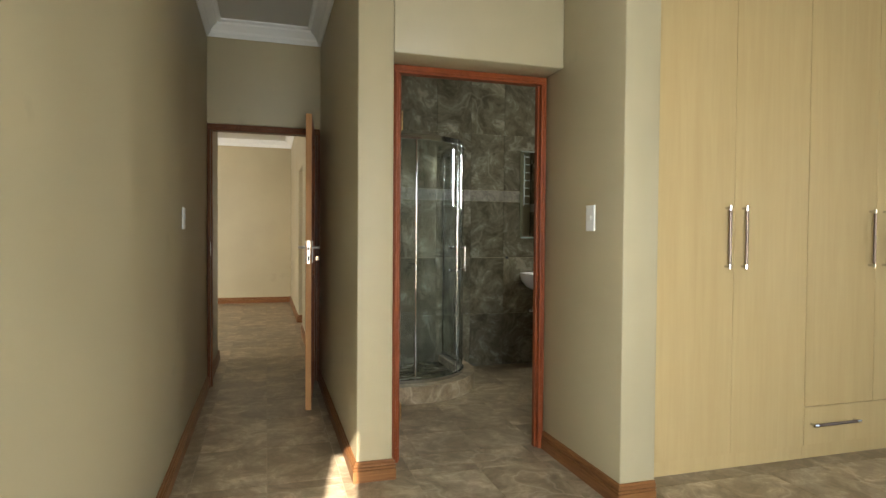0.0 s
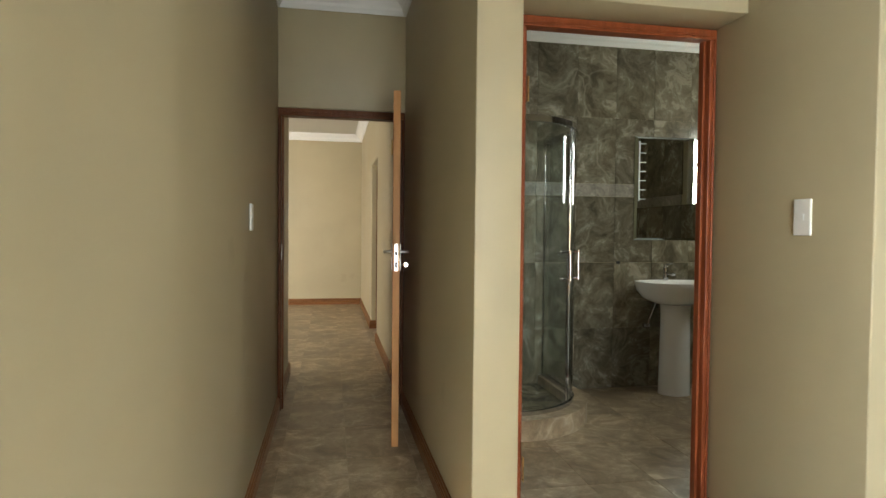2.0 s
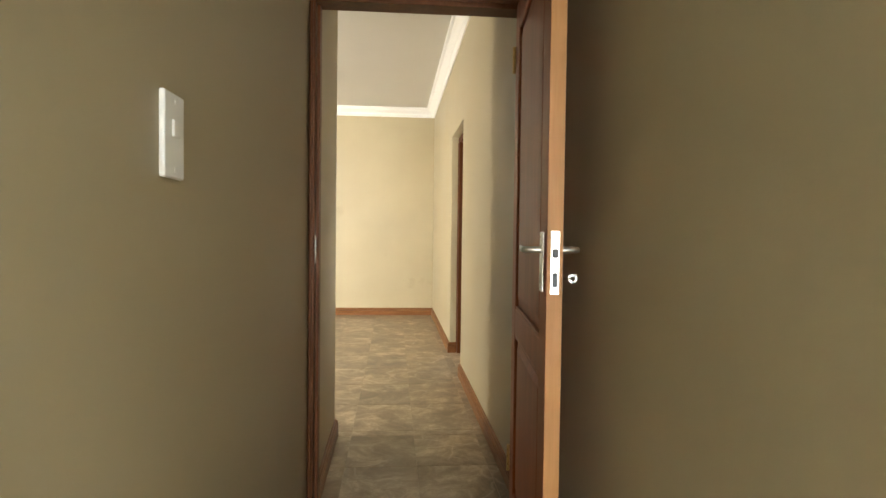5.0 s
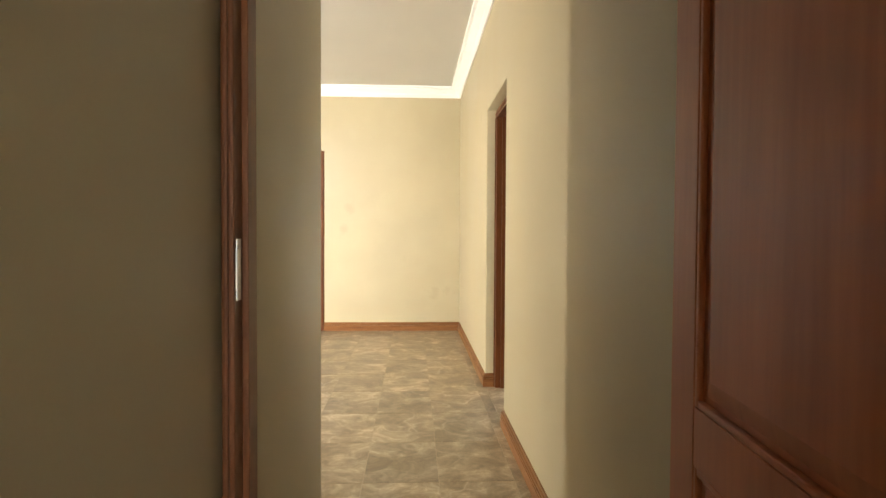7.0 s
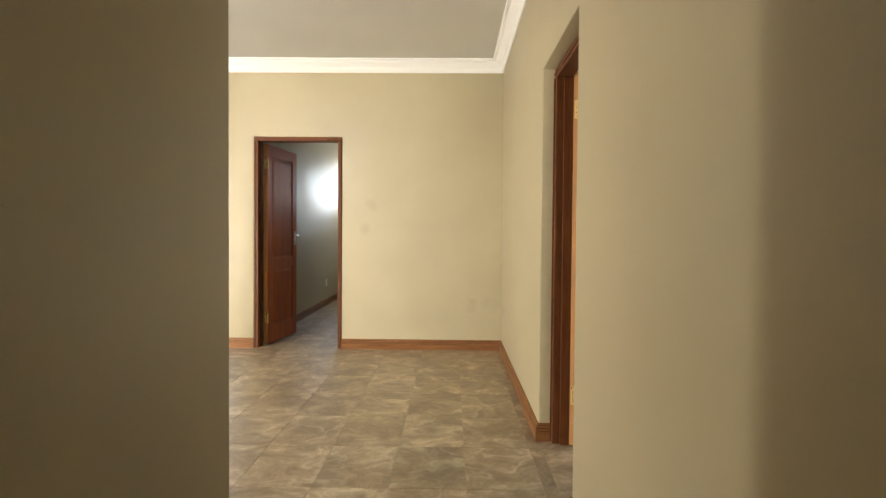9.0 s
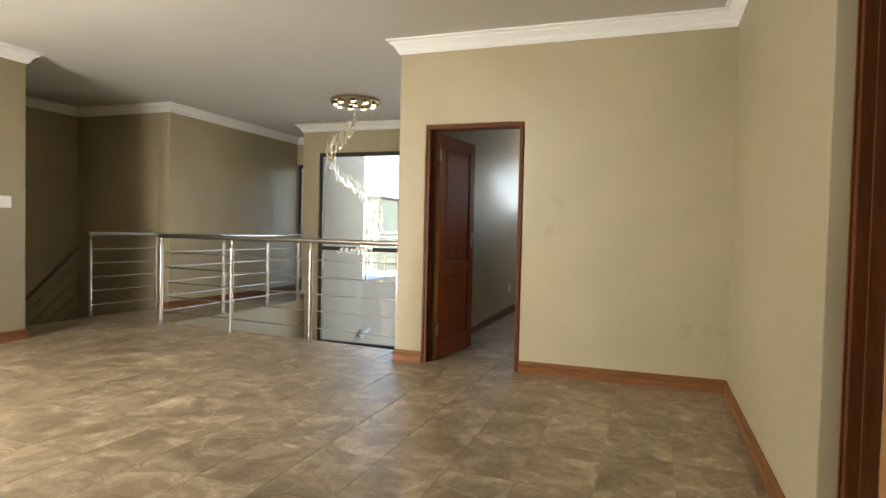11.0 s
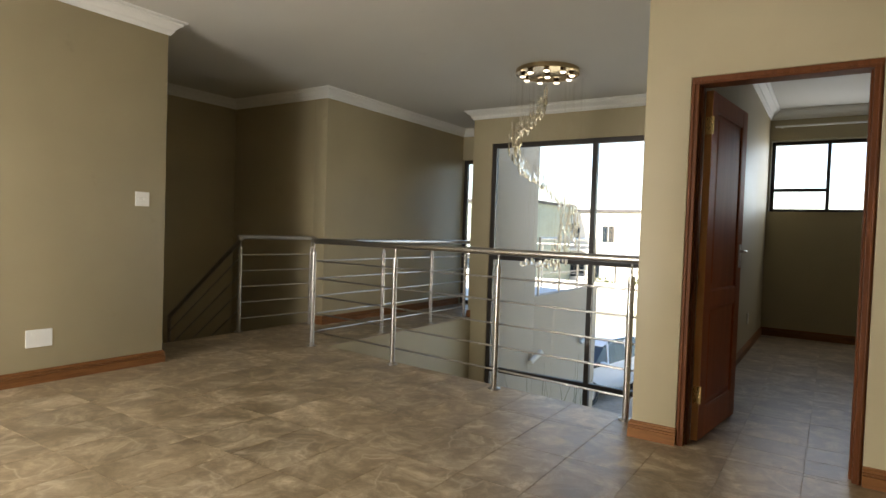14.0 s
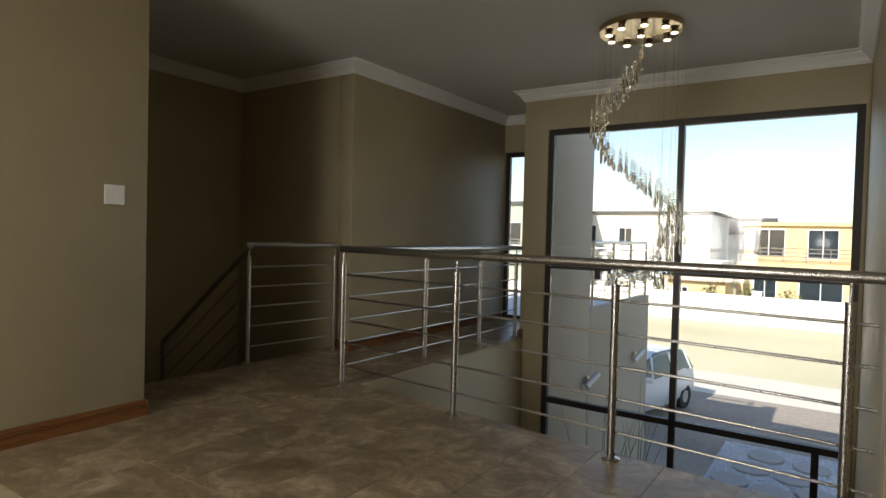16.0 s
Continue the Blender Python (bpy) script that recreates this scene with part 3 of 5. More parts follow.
def panel_leaf(name, w, h, label, edge=True):
    """Two-panel door leaf: hinge at x=0, runs to x=w, thickness in y from 0 to 0.04."""
    t = 0.040
    root = empty(name)
    st, top, mid, bot = 0.105, 0.105, 0.095, 0.17
    lock_z = 0.772
    for x in (0, w - st):
        part("stile", box(x, 0, 0, x + st, t, h, 0.002), M_DOOR, root)
    for z0, z1 in ((0, bot), (lock_z, lock_z + mid), (h - top, h)):
        part("rail", box(st, 0.0005, z0, w - st, t - 0.0005, z1, 0.002), M_DOOR, root)
    for z0, z1 in ((bot, lock_z), (lock_z + mid, h - top)):
        pn = part("panel", box(st - 0.004, 0.012, z0 - 0.004, w - st + 0.004, t - 0.012, z1 + 0.004), M_DOOR, root)
        for side in (0, 1):
            bm = bmesh.new()
            y0, y1 = (0.0125, 0.005) if side == 0 else (t - 0.0125, t - 0.005)
            m = 0.05
            lo = [bm.verts.new((x, y0, z)) for x, z in ((st + 0.02, z0 + 0.02), (w - st - 0.02, z0 + 0.02), (w - st - 0.02, z1 - 0.02), (st + 0.02, z1 - 0.02))]
            hi = [bm.verts.new((x, y1, z)) for x, z in ((st + m, z0 + m), (w - st - m, z0 + m), (w - st - m, z1 - m), (st + m, z1 - m))]
            bm.faces.new(hi)
            for i in range(4):
                bm.faces.new((lo[i], lo[(i + 1) % 4], hi[(i + 1) % 4], hi[i]))
            bmesh.ops.recalc_face_normals(bm, faces=bm.faces)
            part("raised_field", bm, M_DOOR, pn)
            yb0, yb1 = (0.001, 0.0125) if side == 0 else (t - 0.0125, t - 0.001)
            for a in ((st, z0, st + 0.012, z1), (w - st - 0.012, z0, w - st, z1), (st + 0.012, z0, w - st - 0.012, z0 + 0.012), (st + 0.012, z1 - 0.012, w - st - 0.012, z1)):
                part("bead", box(a[0], yb0, a[1], a[2], yb1, a[3], 0.003), M_DOOR, pn)
    if edge:
        part("edge_lipping", box(w, 0.0008, 0.0008, w + 0.003, t - 0.0008, h - 0.0008), M_EDGE, root, "paler unvarnished timber edge")
        part("edge_lipping", box(-0.003, 0.0008, 0.0008, 0, t - 0.0008, h - 0.0008), M_EDGE, root, "paler unvarnished timber edge")
    # lock, plates and levers
    zc, xc = 1.074, w - 0.055
    face = part("lock_face", box(w + 0.003, 0.009, zc - 0.078, w + 0.0055, t - 0.009, zc + 0.078, 0.001), M_SATIN, root, "satin steel lock face in the door edge")
    part("latch", box(w + 0.0055, 0.013, zc + 0.012, w + 0.013, t - 0.013, zc + 0.034, 0.002), M_BLACK, face)
    part("bolt_slot", box(w + 0.0052, 0.014, zc - 0.06, w + 0.0062, t - 0.014, zc - 0.025), M_BLACK, face)
    for z in (zc + 0.066, zc - 0.066):
        part("screw", tube((w + 0.005, t / 2, z), (w + 0.0068, t / 2, z), 0.005, 10), M_CHROME, face)
    for s in (-1, 1):
        y = 0 if s < 0 else t
        plate = part("back_plate", box(xc - 0.021, min(y, y + s * 0.007), zc - 0.076, xc + 0.021, max(y, y + s * 0.007), zc + 0.076, 0.003), M_SATIN, root, "satin nickel lock plate")
        part("keyhole", box(xc - 0.004, min(y + s * 0.0069, y + s * 0.0076), zc - 0.055, xc + 0.004, max(y + s * 0.0069, y + s * 0.0076), zc - 0.030), M_BLACK, plate)
        for z in (zc + 0.064, zc - 0.064):
            part("screw", tube((xc, y + s * 0.0068, z), (xc, y + s * 0.0082, z), 0.004, 10), M_CHROME, plate)
        yl = y + s * 0.047
        bend = [(xc, y + s * 0.006, zc + 0.03), (xc, y + s * 0.034, zc + 0.03), (xc - 0.003, y + s * 0.042, zc + 0.03), (xc - 0.010, yl, zc + 0.03), (xc - 0.03, yl, zc + 0.03), (xc - 0.056, yl, zc + 0.03)]
        lever = smooth(part("lever", pipe(bend, [0.0095, 0.0085, 0.0082, 0.0080, 0.0078, 0.0076], 14), M_SATIN, root, "satin nickel lever handle"), 50)
        tip = [(xc - 0.054, yl, zc + 0.030), (xc - 0.062, yl, zc + 0.033), (xc - 0.072, yl, zc + 0.035), (xc - 0.082, yl, zc + 0.031), (xc - 0.090, yl, zc + 0.028), (xc - 0.098, yl, zc + 0.032), (xc - 0.101, yl, zc + 0.038)]
        smooth(part("lever_tip", pipe(tip, [0.0062, 0.0046, 0.0040, 0.0038, 0.0036, 0.0034, 0.0030], 10), M_SATIN, lever), 60)
    key = part("key", tube((xc, t, zc - 0.043), (xc, t + 0.03, zc - 0.043), 0.003, 8), M_CHROME, root, "small steel key in the lock")
    part("key_bow", add_lathe(bmesh.new(), [(0.006, -0.002), (0.012, -0.002), (0.012, 0.002), (0.006, 0.002), (0.006, -0.002)], 14), M_CHROME, key).matrix_local = pose(xc, t + 0.036, zc - 0.043, 90, 0, 90)
    for z in (0.22, h - 0.25):
        hg = part("hinge", tube((-0.004, -0.006, z), (-0.004, -0.006, z + 0.10), 0.006, 10), M_BRASS, root, "brass butt hinge")
        part("hinge_flap", box(-0.0045, 0.0, z, -0.003, 0.034, z + 0.10), M_BRASS, hg)
    return tagged(root, label, "door")


# corridor door: frame across the corridor, leaf swung back against the wall
fr = door_frame("door_1", 0.856, 2.053, 0.10, 0.022)
fr.matrix_world = pose(-0.458, 4.66, 0)
keep = part("strike_plate", box(0.0222, 0.012, 1.03, 0.0242, 0.034, 1.135, 0.0005), M_SATIN, fr, "satin steel strike plate")
part("strike_lip", box(0.0242, 0.000, 1.05, 0.0275, 0.013, 1.12, 0.001), M_SATIN, keep)
leaf = panel_leaf("panel_door", 0.832, 2.005, "open two-panel reddish-brown hardwood door with a satin lever handle")
leaf.matrix_world = pose(0.318, 4.672, 0.008, 0, 0, 264.2)

# bathroom doorway: frame only, its leaf swung inward out of the way
fr = door_frame("door_2", 0.872, 2.088, 0.06, 0.032, 0.042, M_MERANTI_RED)
fr.matrix_world = pose(0.614, 2.785, 0)
tagged(fr, "bright red-brown varnished hardwood bathroom door frame", "door frame")
for z in (0.22, 1.75):
    part("hinge", box(0.0452, 0.002, z, 0.048, 0.024, z + 0.10, 0.001), M_BRASS, fr, "brass hinge")
leaf = panel_leaf("panel_door", 0.76, 2.0, "open reddish-brown bathroom door folded back against the tiles")
leaf.matrix_world = pose(0.665, 2.90, 0.008, 0, 0, 94)

# study doorway, leaf open into the study
fr = door_frame("door_3", 0.872, 2.088, 0.12, 0.040, 0.040)
fr.matrix_world = pose(-2.048, 10.602, 0)
leaf = panel_leaf("panel_door", 0.765, 2.03, "open two-panel reddish-brown hardwood study door")
leaf.matrix_world = pose(-1.955, 10.735, 0.008, 0, 0, 83.0)

# side-room doorway, frame set back in the reveal, leaf open into the room
fr = door_frame("door_4", 0.93, 2.05, 0.09)
fr.matrix_world = pose(0.468, 8.05, 0, 0, 0, -90)
leaf = panel_leaf("panel_door", 0.80, 2.01, "open dark reddish-brown door into the side room, brass hinges")
leaf.matrix_world = pose(0.592, 7.955, 0.008, 0, 0, 62)

# ---- switches and sockets ----


def plate_switch(name, w, h, rockers, label):
    """Wall plate in its own axes: face towards -y, centre at the origin."""
    root = empty(name)
    part("cover_plate", box(-w / 2, -0.009, -h / 2, w / 2, 0, h / 2, 0.003), M_PLASTIC, root)
    for x, z in rockers:
        part("rocker", box(x - 0.012, -0.0125, z - 0.012, x + 0.012, -0.0088, z + 0.012, 0.0015), M_PLASTIC, root)
    for z in (-h / 2 + 0.012, h / 2 - 0.012):
        part("screw_cap", tube((0, -0.0087, z), (0, -0.0102, z), 0.004, 10), M_PLASTIC, root)
    return tagged(root, label, "light switch")


s = plate_switch("light_switch", 0.075, 0.125, [(0, 0)], "white plastic light switch on the return wall")
s.matrix_world = pose(1.49, 2.30, 1.29, 0, 0, -90)
s = plate_switch("light_switch", 0.075, 0.12, [(0, 0.01)], "white plastic light switch on the corridor wall")
s.matrix_world = pose(-0.46, 3.29, 1.285, 0, 0, 90)
s = plate_switch("light_switch", 0.115, 0.115, [(-0.02, 0), (0.02, 0)], "square white light switch near the stairs")
s.matrix_world = pose(-6.01, 9.70, 1.352, 0, 0, 90)
s = plate_switch("wall_socket", 0.17, 0.125, [(-0.04, 0.03), (0.04, 0.03)], "white double wall socket above the skirting")
s.matrix_world = pose(-6.01, 8.97, 0.322, 0, 0, 90)
tagged(s, category="socket")
s = plate_switch("wall_socket", 0.115, 0.115, [(-0.02, 0.02)], "white wall socket in the study")
s.matrix_world = pose(-2.08, 14.1, 0.36, 0, 0, 90)
tagged(s, category="socket")

# ---- wardrobes ----


def wardrobe(name, x0, doors, label):
    """Tall fitted unit in its own axes: front at y=0, back at y=0.545; doors as (from, to, bottom)."""
    root = empty(name)
    w = doors[-1][1]
    top = CEIL - 0.125
    part("carcass", box(0.0, 0.020, 0.075, w, 0.545, top), M_MAPLE, root)
    part("plinth", box(0.0, 0.012, 0.0, w, 0.04, 0.0745), M_MAPLE, root)
    for a, b, z in doors:
        d = part("door", box(a + 0.0015, 0, z + 0.0015, b - 0.0015, 0.018, top, 0.001), M_MAPLE, root)
        hx = b - 0.052 if doors.index((a, b, z)) % 2 == 0 else a + 0.052
        h = part("handle", tube((hx, -0.032, 1.06), (hx, -0.032, 1.345), 0.008, 14), M_BRONZE, d, "dark bar handle with steel ends")
        for hz in (1.053, 1.352):
            part("handle_end", tube((hx, -0.032, hz - 0.012), (hx, -0.032, hz + 0.012), 0.0088, 14), M_CHROME, h)
            part("handle_stem", tube((hx, -0.032, hz), (hx, 0.001, hz), 0.0065, 10), M_CHROME, h)
    low = [d for d in doors if d[2] > 0.2]
    if low:
        a, b = low[0][0], low[-1][1]
        for da, db in ((a, b),):
            d = part("drawer_front", box(da + 0.0015, 0, 0.0765, db - 0.0015, 0.018, low[0][2] - 0.0015, 0.001), M_MAPLE, root)
            zc = 0.19
            for c in (da + 0.20, db - 0.20):
                h = part("handle", tube((c - 0.145, -0.032, zc), (c + 0.145, -0.032, zc), 0.008, 14), M_BRONZE, d, "dark bar handle with steel ends")
                for hx in (c - 0.152, c + 0.152):
                    part("handle_end", tube((hx - 0.012, -0.032, zc), (hx + 0.012, -0.032, zc), 0.0088, 14), M_CHROME, h)
                    part("handle_stem", tube((hx, -0.032, zc), (hx, 0.001, zc), 0.0065, 10), M_CHROME, h)
    root.matrix_world = pose(x0, 2.25, 0)
    return tagged(root, label, "wardrobe", "fitted wardrobes")


wardrobe("wardrobe", 1.79, [(0.0, 0.50, 0.075), (0.50, 0.985, 0.075)], "tall pale maple wardrobe unit with two closed doors")
wardrobe("wardrobe", 2.777, [(0.0, 0.49, 0.285), (0.49, 0.98, 0.285)], "pale maple wardrobe unit with doors above a wide drawer")
part("filler_panel", box(1.672, 2.258, 0.0, 1.789, 2.28, CEIL - 0.125), M_MAPLE)
tagged(bpy.data.objects["filler_panel"], "narrow pale maple filler strip beside the wardrobe", "panel")
part("end_panel", box(3.760, 2.25, 0.0, 4.298, 2.27, CEIL - 0.125), M_MAPLE)
tagged(bpy.data.objects["end_panel"], "pale maple panel closing the wardrobe row", "panel")

# ---- windows ----


def window(name, w, h, depth, bars_x, bars_z, label, bar=0.045, panes=True, sill=False):
    """Dark aluminium window in its own axes: x 0 to w, z 0 to h, y through the wall. bars_z: {column: heights}."""
    root = empty(name)
    f = part("window_frame", box(0, 0, 0, bar, depth, h, 0.002), M_ALU, root)
    part("window_frame", box(w - bar, 0, 0, w, depth, h, 0.002), M_ALU, root)
    part("window_frame", box(bar, 0, 0, w - bar, depth, bar, 0.002), M_ALU, root)
    part("window_frame", box(bar, 0, h - bar, w - bar, depth, h, 0.002), M_ALU, root)
    xs = [bar / 2, *bars_x, w - bar / 2]
    for x in bars_x:
        part("mullion", box(x - bar / 2, 0.001, bar, x + bar / 2, depth - 0.001, h - bar, 0.002), M_ALU, root)
    for i in range(len(xs) - 1):
        zs = [bar / 2, *bars_z.get(i, ()), h - bar / 2]
        a, b = xs[i] + bar / 2, xs[i + 1] - bar / 2
        for z in zs[1:-1]:
            part("transom", box(a, 0.002, z - bar / 2, b, depth - 0.002, z + bar / 2, 0.002), M_ALU, root)
        if panes:
            for z0, z1 in zip(zs, zs[1:]):
                p = part("pane", box(a - 0.004, depth / 2 - 0.003, z0 + bar / 2 - 0.004, b + 0.004, depth / 2 + 0.003, z1 - bar / 2 + 0.004), M_GLASS, root)
                p.visible_shadow = False
    return tagged(root, label, "window", kind="structure")


win = window("window_1", 2.915, 5.378, 0.07, [1.42], {0: (2.327, 3.85), 1: (2.327, 3.85)}, "tall dark aluminium window over two storeys, bright outside", 0.062)
win.matrix_world = pose(-5.25, 14.12, GROUND)
part("door_post", box(2.62, 0.002, 0.062, 2.68, 0.068, 2.296, 0.002), M_ALU, win)
win = window("window_2", 1.64, 0.89, 0.06, [0.62], {0: (0.28,)}, "high dark aluminium window in the study", 0.04)
win.matrix_world = pose(-2.06, 15.75, 1.57)
win = window("window_3", 0.32, 0.73, 0.06, [], {0: (0.22,)}, "small dark aluminium bathroom window", 0.03)
win.matrix_world = pose(3.36, 4.30, 1.47, 0, 0, -90)
win = window("window_4", 0.75, 2.34, 0.06, [], {}, "dark aluminium glass door at the end of the passage", 0.06)
win.matrix_world = pose(-6.45, 15.36, 0)
# Windows 5 to 9 are unseen, put in to carry the added daylight.
win = window("window_5", 1.9, 2.1, 0.06, [0.95], {}, "unseen wide dark aluminium lounge window, position guessed", 0.05)
win.matrix_world = pose(-5.65, 5.61, 0.15)
win = window("window_6", 2.1, 1.7, 0.06, [1.05], {}, "unseen dark aluminium bedroom window, added for light", 0.05)
win.matrix_world = pose(4.36, 1.35, 0.5, 0, 0, -90)
# Unseen slit, placed and sized to throw the sun patch on the floor.
win = window("window_7", 0.19, 2.68, 0.06, [], {}, "unseen narrow dark aluminium slit, added to admit the sun patch", 0.02)
win.matrix_world = pose(-0.44, -1.14, 0.02)
win = window("window_9", 1.68, 2.0, 0.06, [0.84], {}, "unseen wide dark aluminium bedroom window, added for light", 0.05)
win.matrix_world = pose(-0.18, -1.14, 0.3)
win = window("window_8", 1.4, 1.2, 0.06, [0.7], {}, "unseen dark aluminium window added to light the side room", 0.05)
win.matrix_world = pose(3.56, 8.3, 0.9, 0, 0, -90)

rod = empty("curtain_rod")
smooth(part("rod", tube((-2.02, 15.52, 2.62), (-0.5, 15.52, 2.62), 0.012, 12), M_PLASTIC, rod))
for x in (-1.95, -0.55):
    part("bracket", box(x - 0.01, 15.51, 2.61, x + 0.01, 15.60, 2.63, 0.002), M_PLASTIC, rod)
tagged(rod, "white curtain rod above the study window", "curtain rod")

# ---- balustrades ----
BARS = (0.142, 0.32, 0.492, 0.667, 0.842)


def balustrade(name, posts, label, ends=(0.0, 0.0), first=0):
    """Stainless rail through the given feet: posts, round bars, round top rail."""
    root = empty(name, (*posts[0], 0))
    inv = root.matrix_world.inverted()

    def put(n, bm, parent=root, lab=""):
        bm.transform(inv)
        return smooth(part(n, bm, M_STEEL, parent, lab))

    for x, y in posts[first:]:
        p = put("post", add_tube(bmesh.new(), (x, y, 0.012), (x, y, 0.925), 0.0215, 18))
        put("base_plate", lathe([(0, 0.0), (0.048, 0.0), (0.048, 0.008), (0.036, 0.014), (0.022, 0.016), (0.0, 0.016)], 20, (x, y, 0)), p)
        put("cap", lathe([(0, 0.925), (0.0225, 0.925), (0.0225, 0.931), (0.0, 0.933)], 18, (x, y, 0)), p)
        put("pin", add_tube(bmesh.new(), (x, y, 0.93), (x, y, 1.02), 0.007, 10), p)
    a, b = Vector((*posts[0], 0)), Vector((*posts[-1], 0))
    d = (b - a).normalized()
    side = Vector((-d.y, d.x, 0)) * 0.026
    a2, b2 = a - d * ends[0], b + d * ends[1]
    put("handrail", add_tube(bmesh.new(), a2 + Vector((0, 0, 1.038)), b2 + Vector((0, 0, 1.038)), 0.0255, 22))
    for z in BARS:
        put("bar", add_tube(bmesh.new(), a - d * min(ends[0], 0.02) + side + Vector((0, 0, z)), b + d * min(ends[1], 0.1) + side + Vector((0, 0, z)), 0.0078, 10))
    return tagged(root, label, "railing", "stainless railings")


P2, P5 = (-5.60, 11.212), (-2.416, 10.885)
row = [(P2[0] + (P5[0] - P2[0]) * f, P2[1] + (P5[1] - P2[1]) * f) for f in (0, 0.345, 0.68, 1.0)]
balustrade("balustrade", row, "brushed stainless railing across the open void", (0.03, 0.112))
balustrade("balustrade", [(-5.58, 11.30), (-5.60, 12.29), (-5.59, 13.25), (-5.575, 14.04)], "brushed stainless railing along the passage", (0.09, 0.09), 1)
balustrade("balustrade", [(-6.72, 11.21), (-6.60, 12.14)], "short brushed stainless railing at the top of the stairs", (0.03, 0.05))

# ---- stairs ----
st = empty("staircase", (-6.72, 10.0, 0))
inv = st.matrix_world.inverted()
RISE, GO = 0.1765, 0.235
for i in range(6):
    z, x = -RISE * (i + 1), -6.72 - GO * i
    bm = box(x - GO, 9.902, z - 0.03, x + 0.02, 11.20, z, 0.004)
    bm.transform(inv)
    part("tread", bm, M_TILE, st)
    bm = box(x - GO + 0.003, 9.902, z - RISE - 0.16, x, 11.19, z - 0.03)
    bm.transform(inv)
    part("riser", bm, M_TILE, st)
bm = box(-8.148, 9.902, -1.45, -6.72 - GO * 6 + 0.02, 12.198, -RISE * 7)
bm.transform(inv)
part("landing", bm, M_TILE, st)
for i in range(6):
    z, x = -RISE * (8 + i), -8.11 + GO * i
    bm = box(x, 11.22, z - 0.20, x + GO + 0.02, 12.198, z, 0.004)
    bm.transform(inv)
    part("tread", bm, M_TILE, st)
tagged(st, "tiled staircase descending into the dark stairwell", "staircase")

hr = empty("stair_handrail", (-6.70, 11.21, 0))
inv = hr.matrix_world.inverted()


def put_rail(n, bm):
    bm.transform(inv)
    return smooth(part(n, bm, M_STEEL, hr))


drop = RISE / GO
put_rail("handrail", tube((-6.70, 11.21, 1.02), (-8.02, 11.21, 1.02 - 1.32 * drop), 0.024, 16))
for z in (0.82, 0.63, 0.44, 0.25):
    put_rail("bar", tube((-6.72, 11.21, z), (-8.02, 11.21, z - 1.30 * drop), 0.0065, 8))
for x in (-8.02,):
    zt = 1.02 + (x + 6.70) * drop
    put_rail("post", tube((x, 11.21, zt - 1.12), (x, 11.21, zt - 0.02), 0.021, 14))
tagged(hr, "dark stainless handrail sloping down with the stairs", "handrail")

# ---- chandelier ----


def chandelier(cx, cy):
    root = empty("chandelier", (cx, cy, CEIL))
    smooth(part("ceiling_plate", lathe([(0, 0), (0.312, 0), (0.318, -0.006), (0.318, -0.040), (0.312, -0.047), (0.0, -0.048)], 48), M_GOLD, root, "round polished gold-coloured ceiling plate"))
    rng = random.Random(5)
    for i in range(10):
        a, r = i * 2 * math.pi / 9 + 0.2, 0.245
        if i == 9:
            a, r = 0, 0.0
        x, y = r * math.cos(a), r * math.sin(a)
        sp = smooth(part("spot_lamp", lathe([(0, -0.047), (0.020, -0.047), (0.026, -0.054), (0.031, -0.066), (0.032, -0.074), (0.0, -0.074)], 18, (x, y, 0)), M_CHROME, root, "small round spot lamp"))
        smooth(part("lens", lathe([(0, -0.074), (0.029, -0.0745), (0.022, -0.082), (0.0, -0.085)], 16, (x, y, 0)), M_LED, sp))
    view = radians(33)
    rx, ry = Vector((math.cos(view), math.sin(view))), Vector((-math.sin(view), math.cos(view)))
    n = 220
    for i in range(n):
        f = i / (n - 1)
        ph = math.pi * float(np.interp(f, (0, 0.28, 0.48, 0.64, 0.86, 1), (0.02, 0.5, 1.0, 1.38, 1.62, 1.85)))
        rad = 0.30 * min(1.0, 0.15 + f * 4) * (1 - 0.35 * max(0, f - 0.75) / 0.25) + rng.uniform(-1, 1) * (0.06 if f < 0.5 else 0.10)
        p = rx * (-math.sin(ph) * rad) + ry * (-math.cos(ph) * rad)
        z = -0.13 - 1.70 * f - rng.uniform(0, 0.06)
        bm = bmesh.new()
        add_tube(bm, (p.x, p.y, -0.047), (p.x, p.y, z), 0.00035, 4)
        for k in range(4):
            zz = z - 0.006 - 0.022 * k
            bmesh.ops.create_icosphere(bm, subdivisions=1, radius=0.0072, matrix=Matrix.Translation((p.x, p.y, zz)))
        zz = z - 0.092
        add_lathe(bm, [(0.0, 0.0), (0.006, -0.008), (0.0095, -0.042), (0.0115, -0.060), (0.007, -0.074), (0.0, -0.080)], 6, (p.x, p.y, zz))
        part("crystal_strand", bm, M_CRYSTAL, root)
    for i in range(34):
        a, r = i * 2.4, 0.02 + 0.17 * math.sqrt(i / 34)
        x, y, z = r * math.cos(a), r * math.sin(a), -1.90 - rng.uniform(0, 0.05)
        bm = bmesh.new()
        add_tube(bm, (x, y, -0.047), (x, y, z), 0.00035, 4)
        bmesh.ops.create_icosphere(bm, subdivisions=2, radius=0.021, matrix=Matrix.Translation((x, y, z - 0.02)))
        part("crystal_ball", bm, M_CRYSTAL, root)
    return tagged(root, "spiral crystal chandelier hanging from a gold ceiling plate", "chandelier")


chandelier(-3.82, 12.60)

# ---- bathroom ----


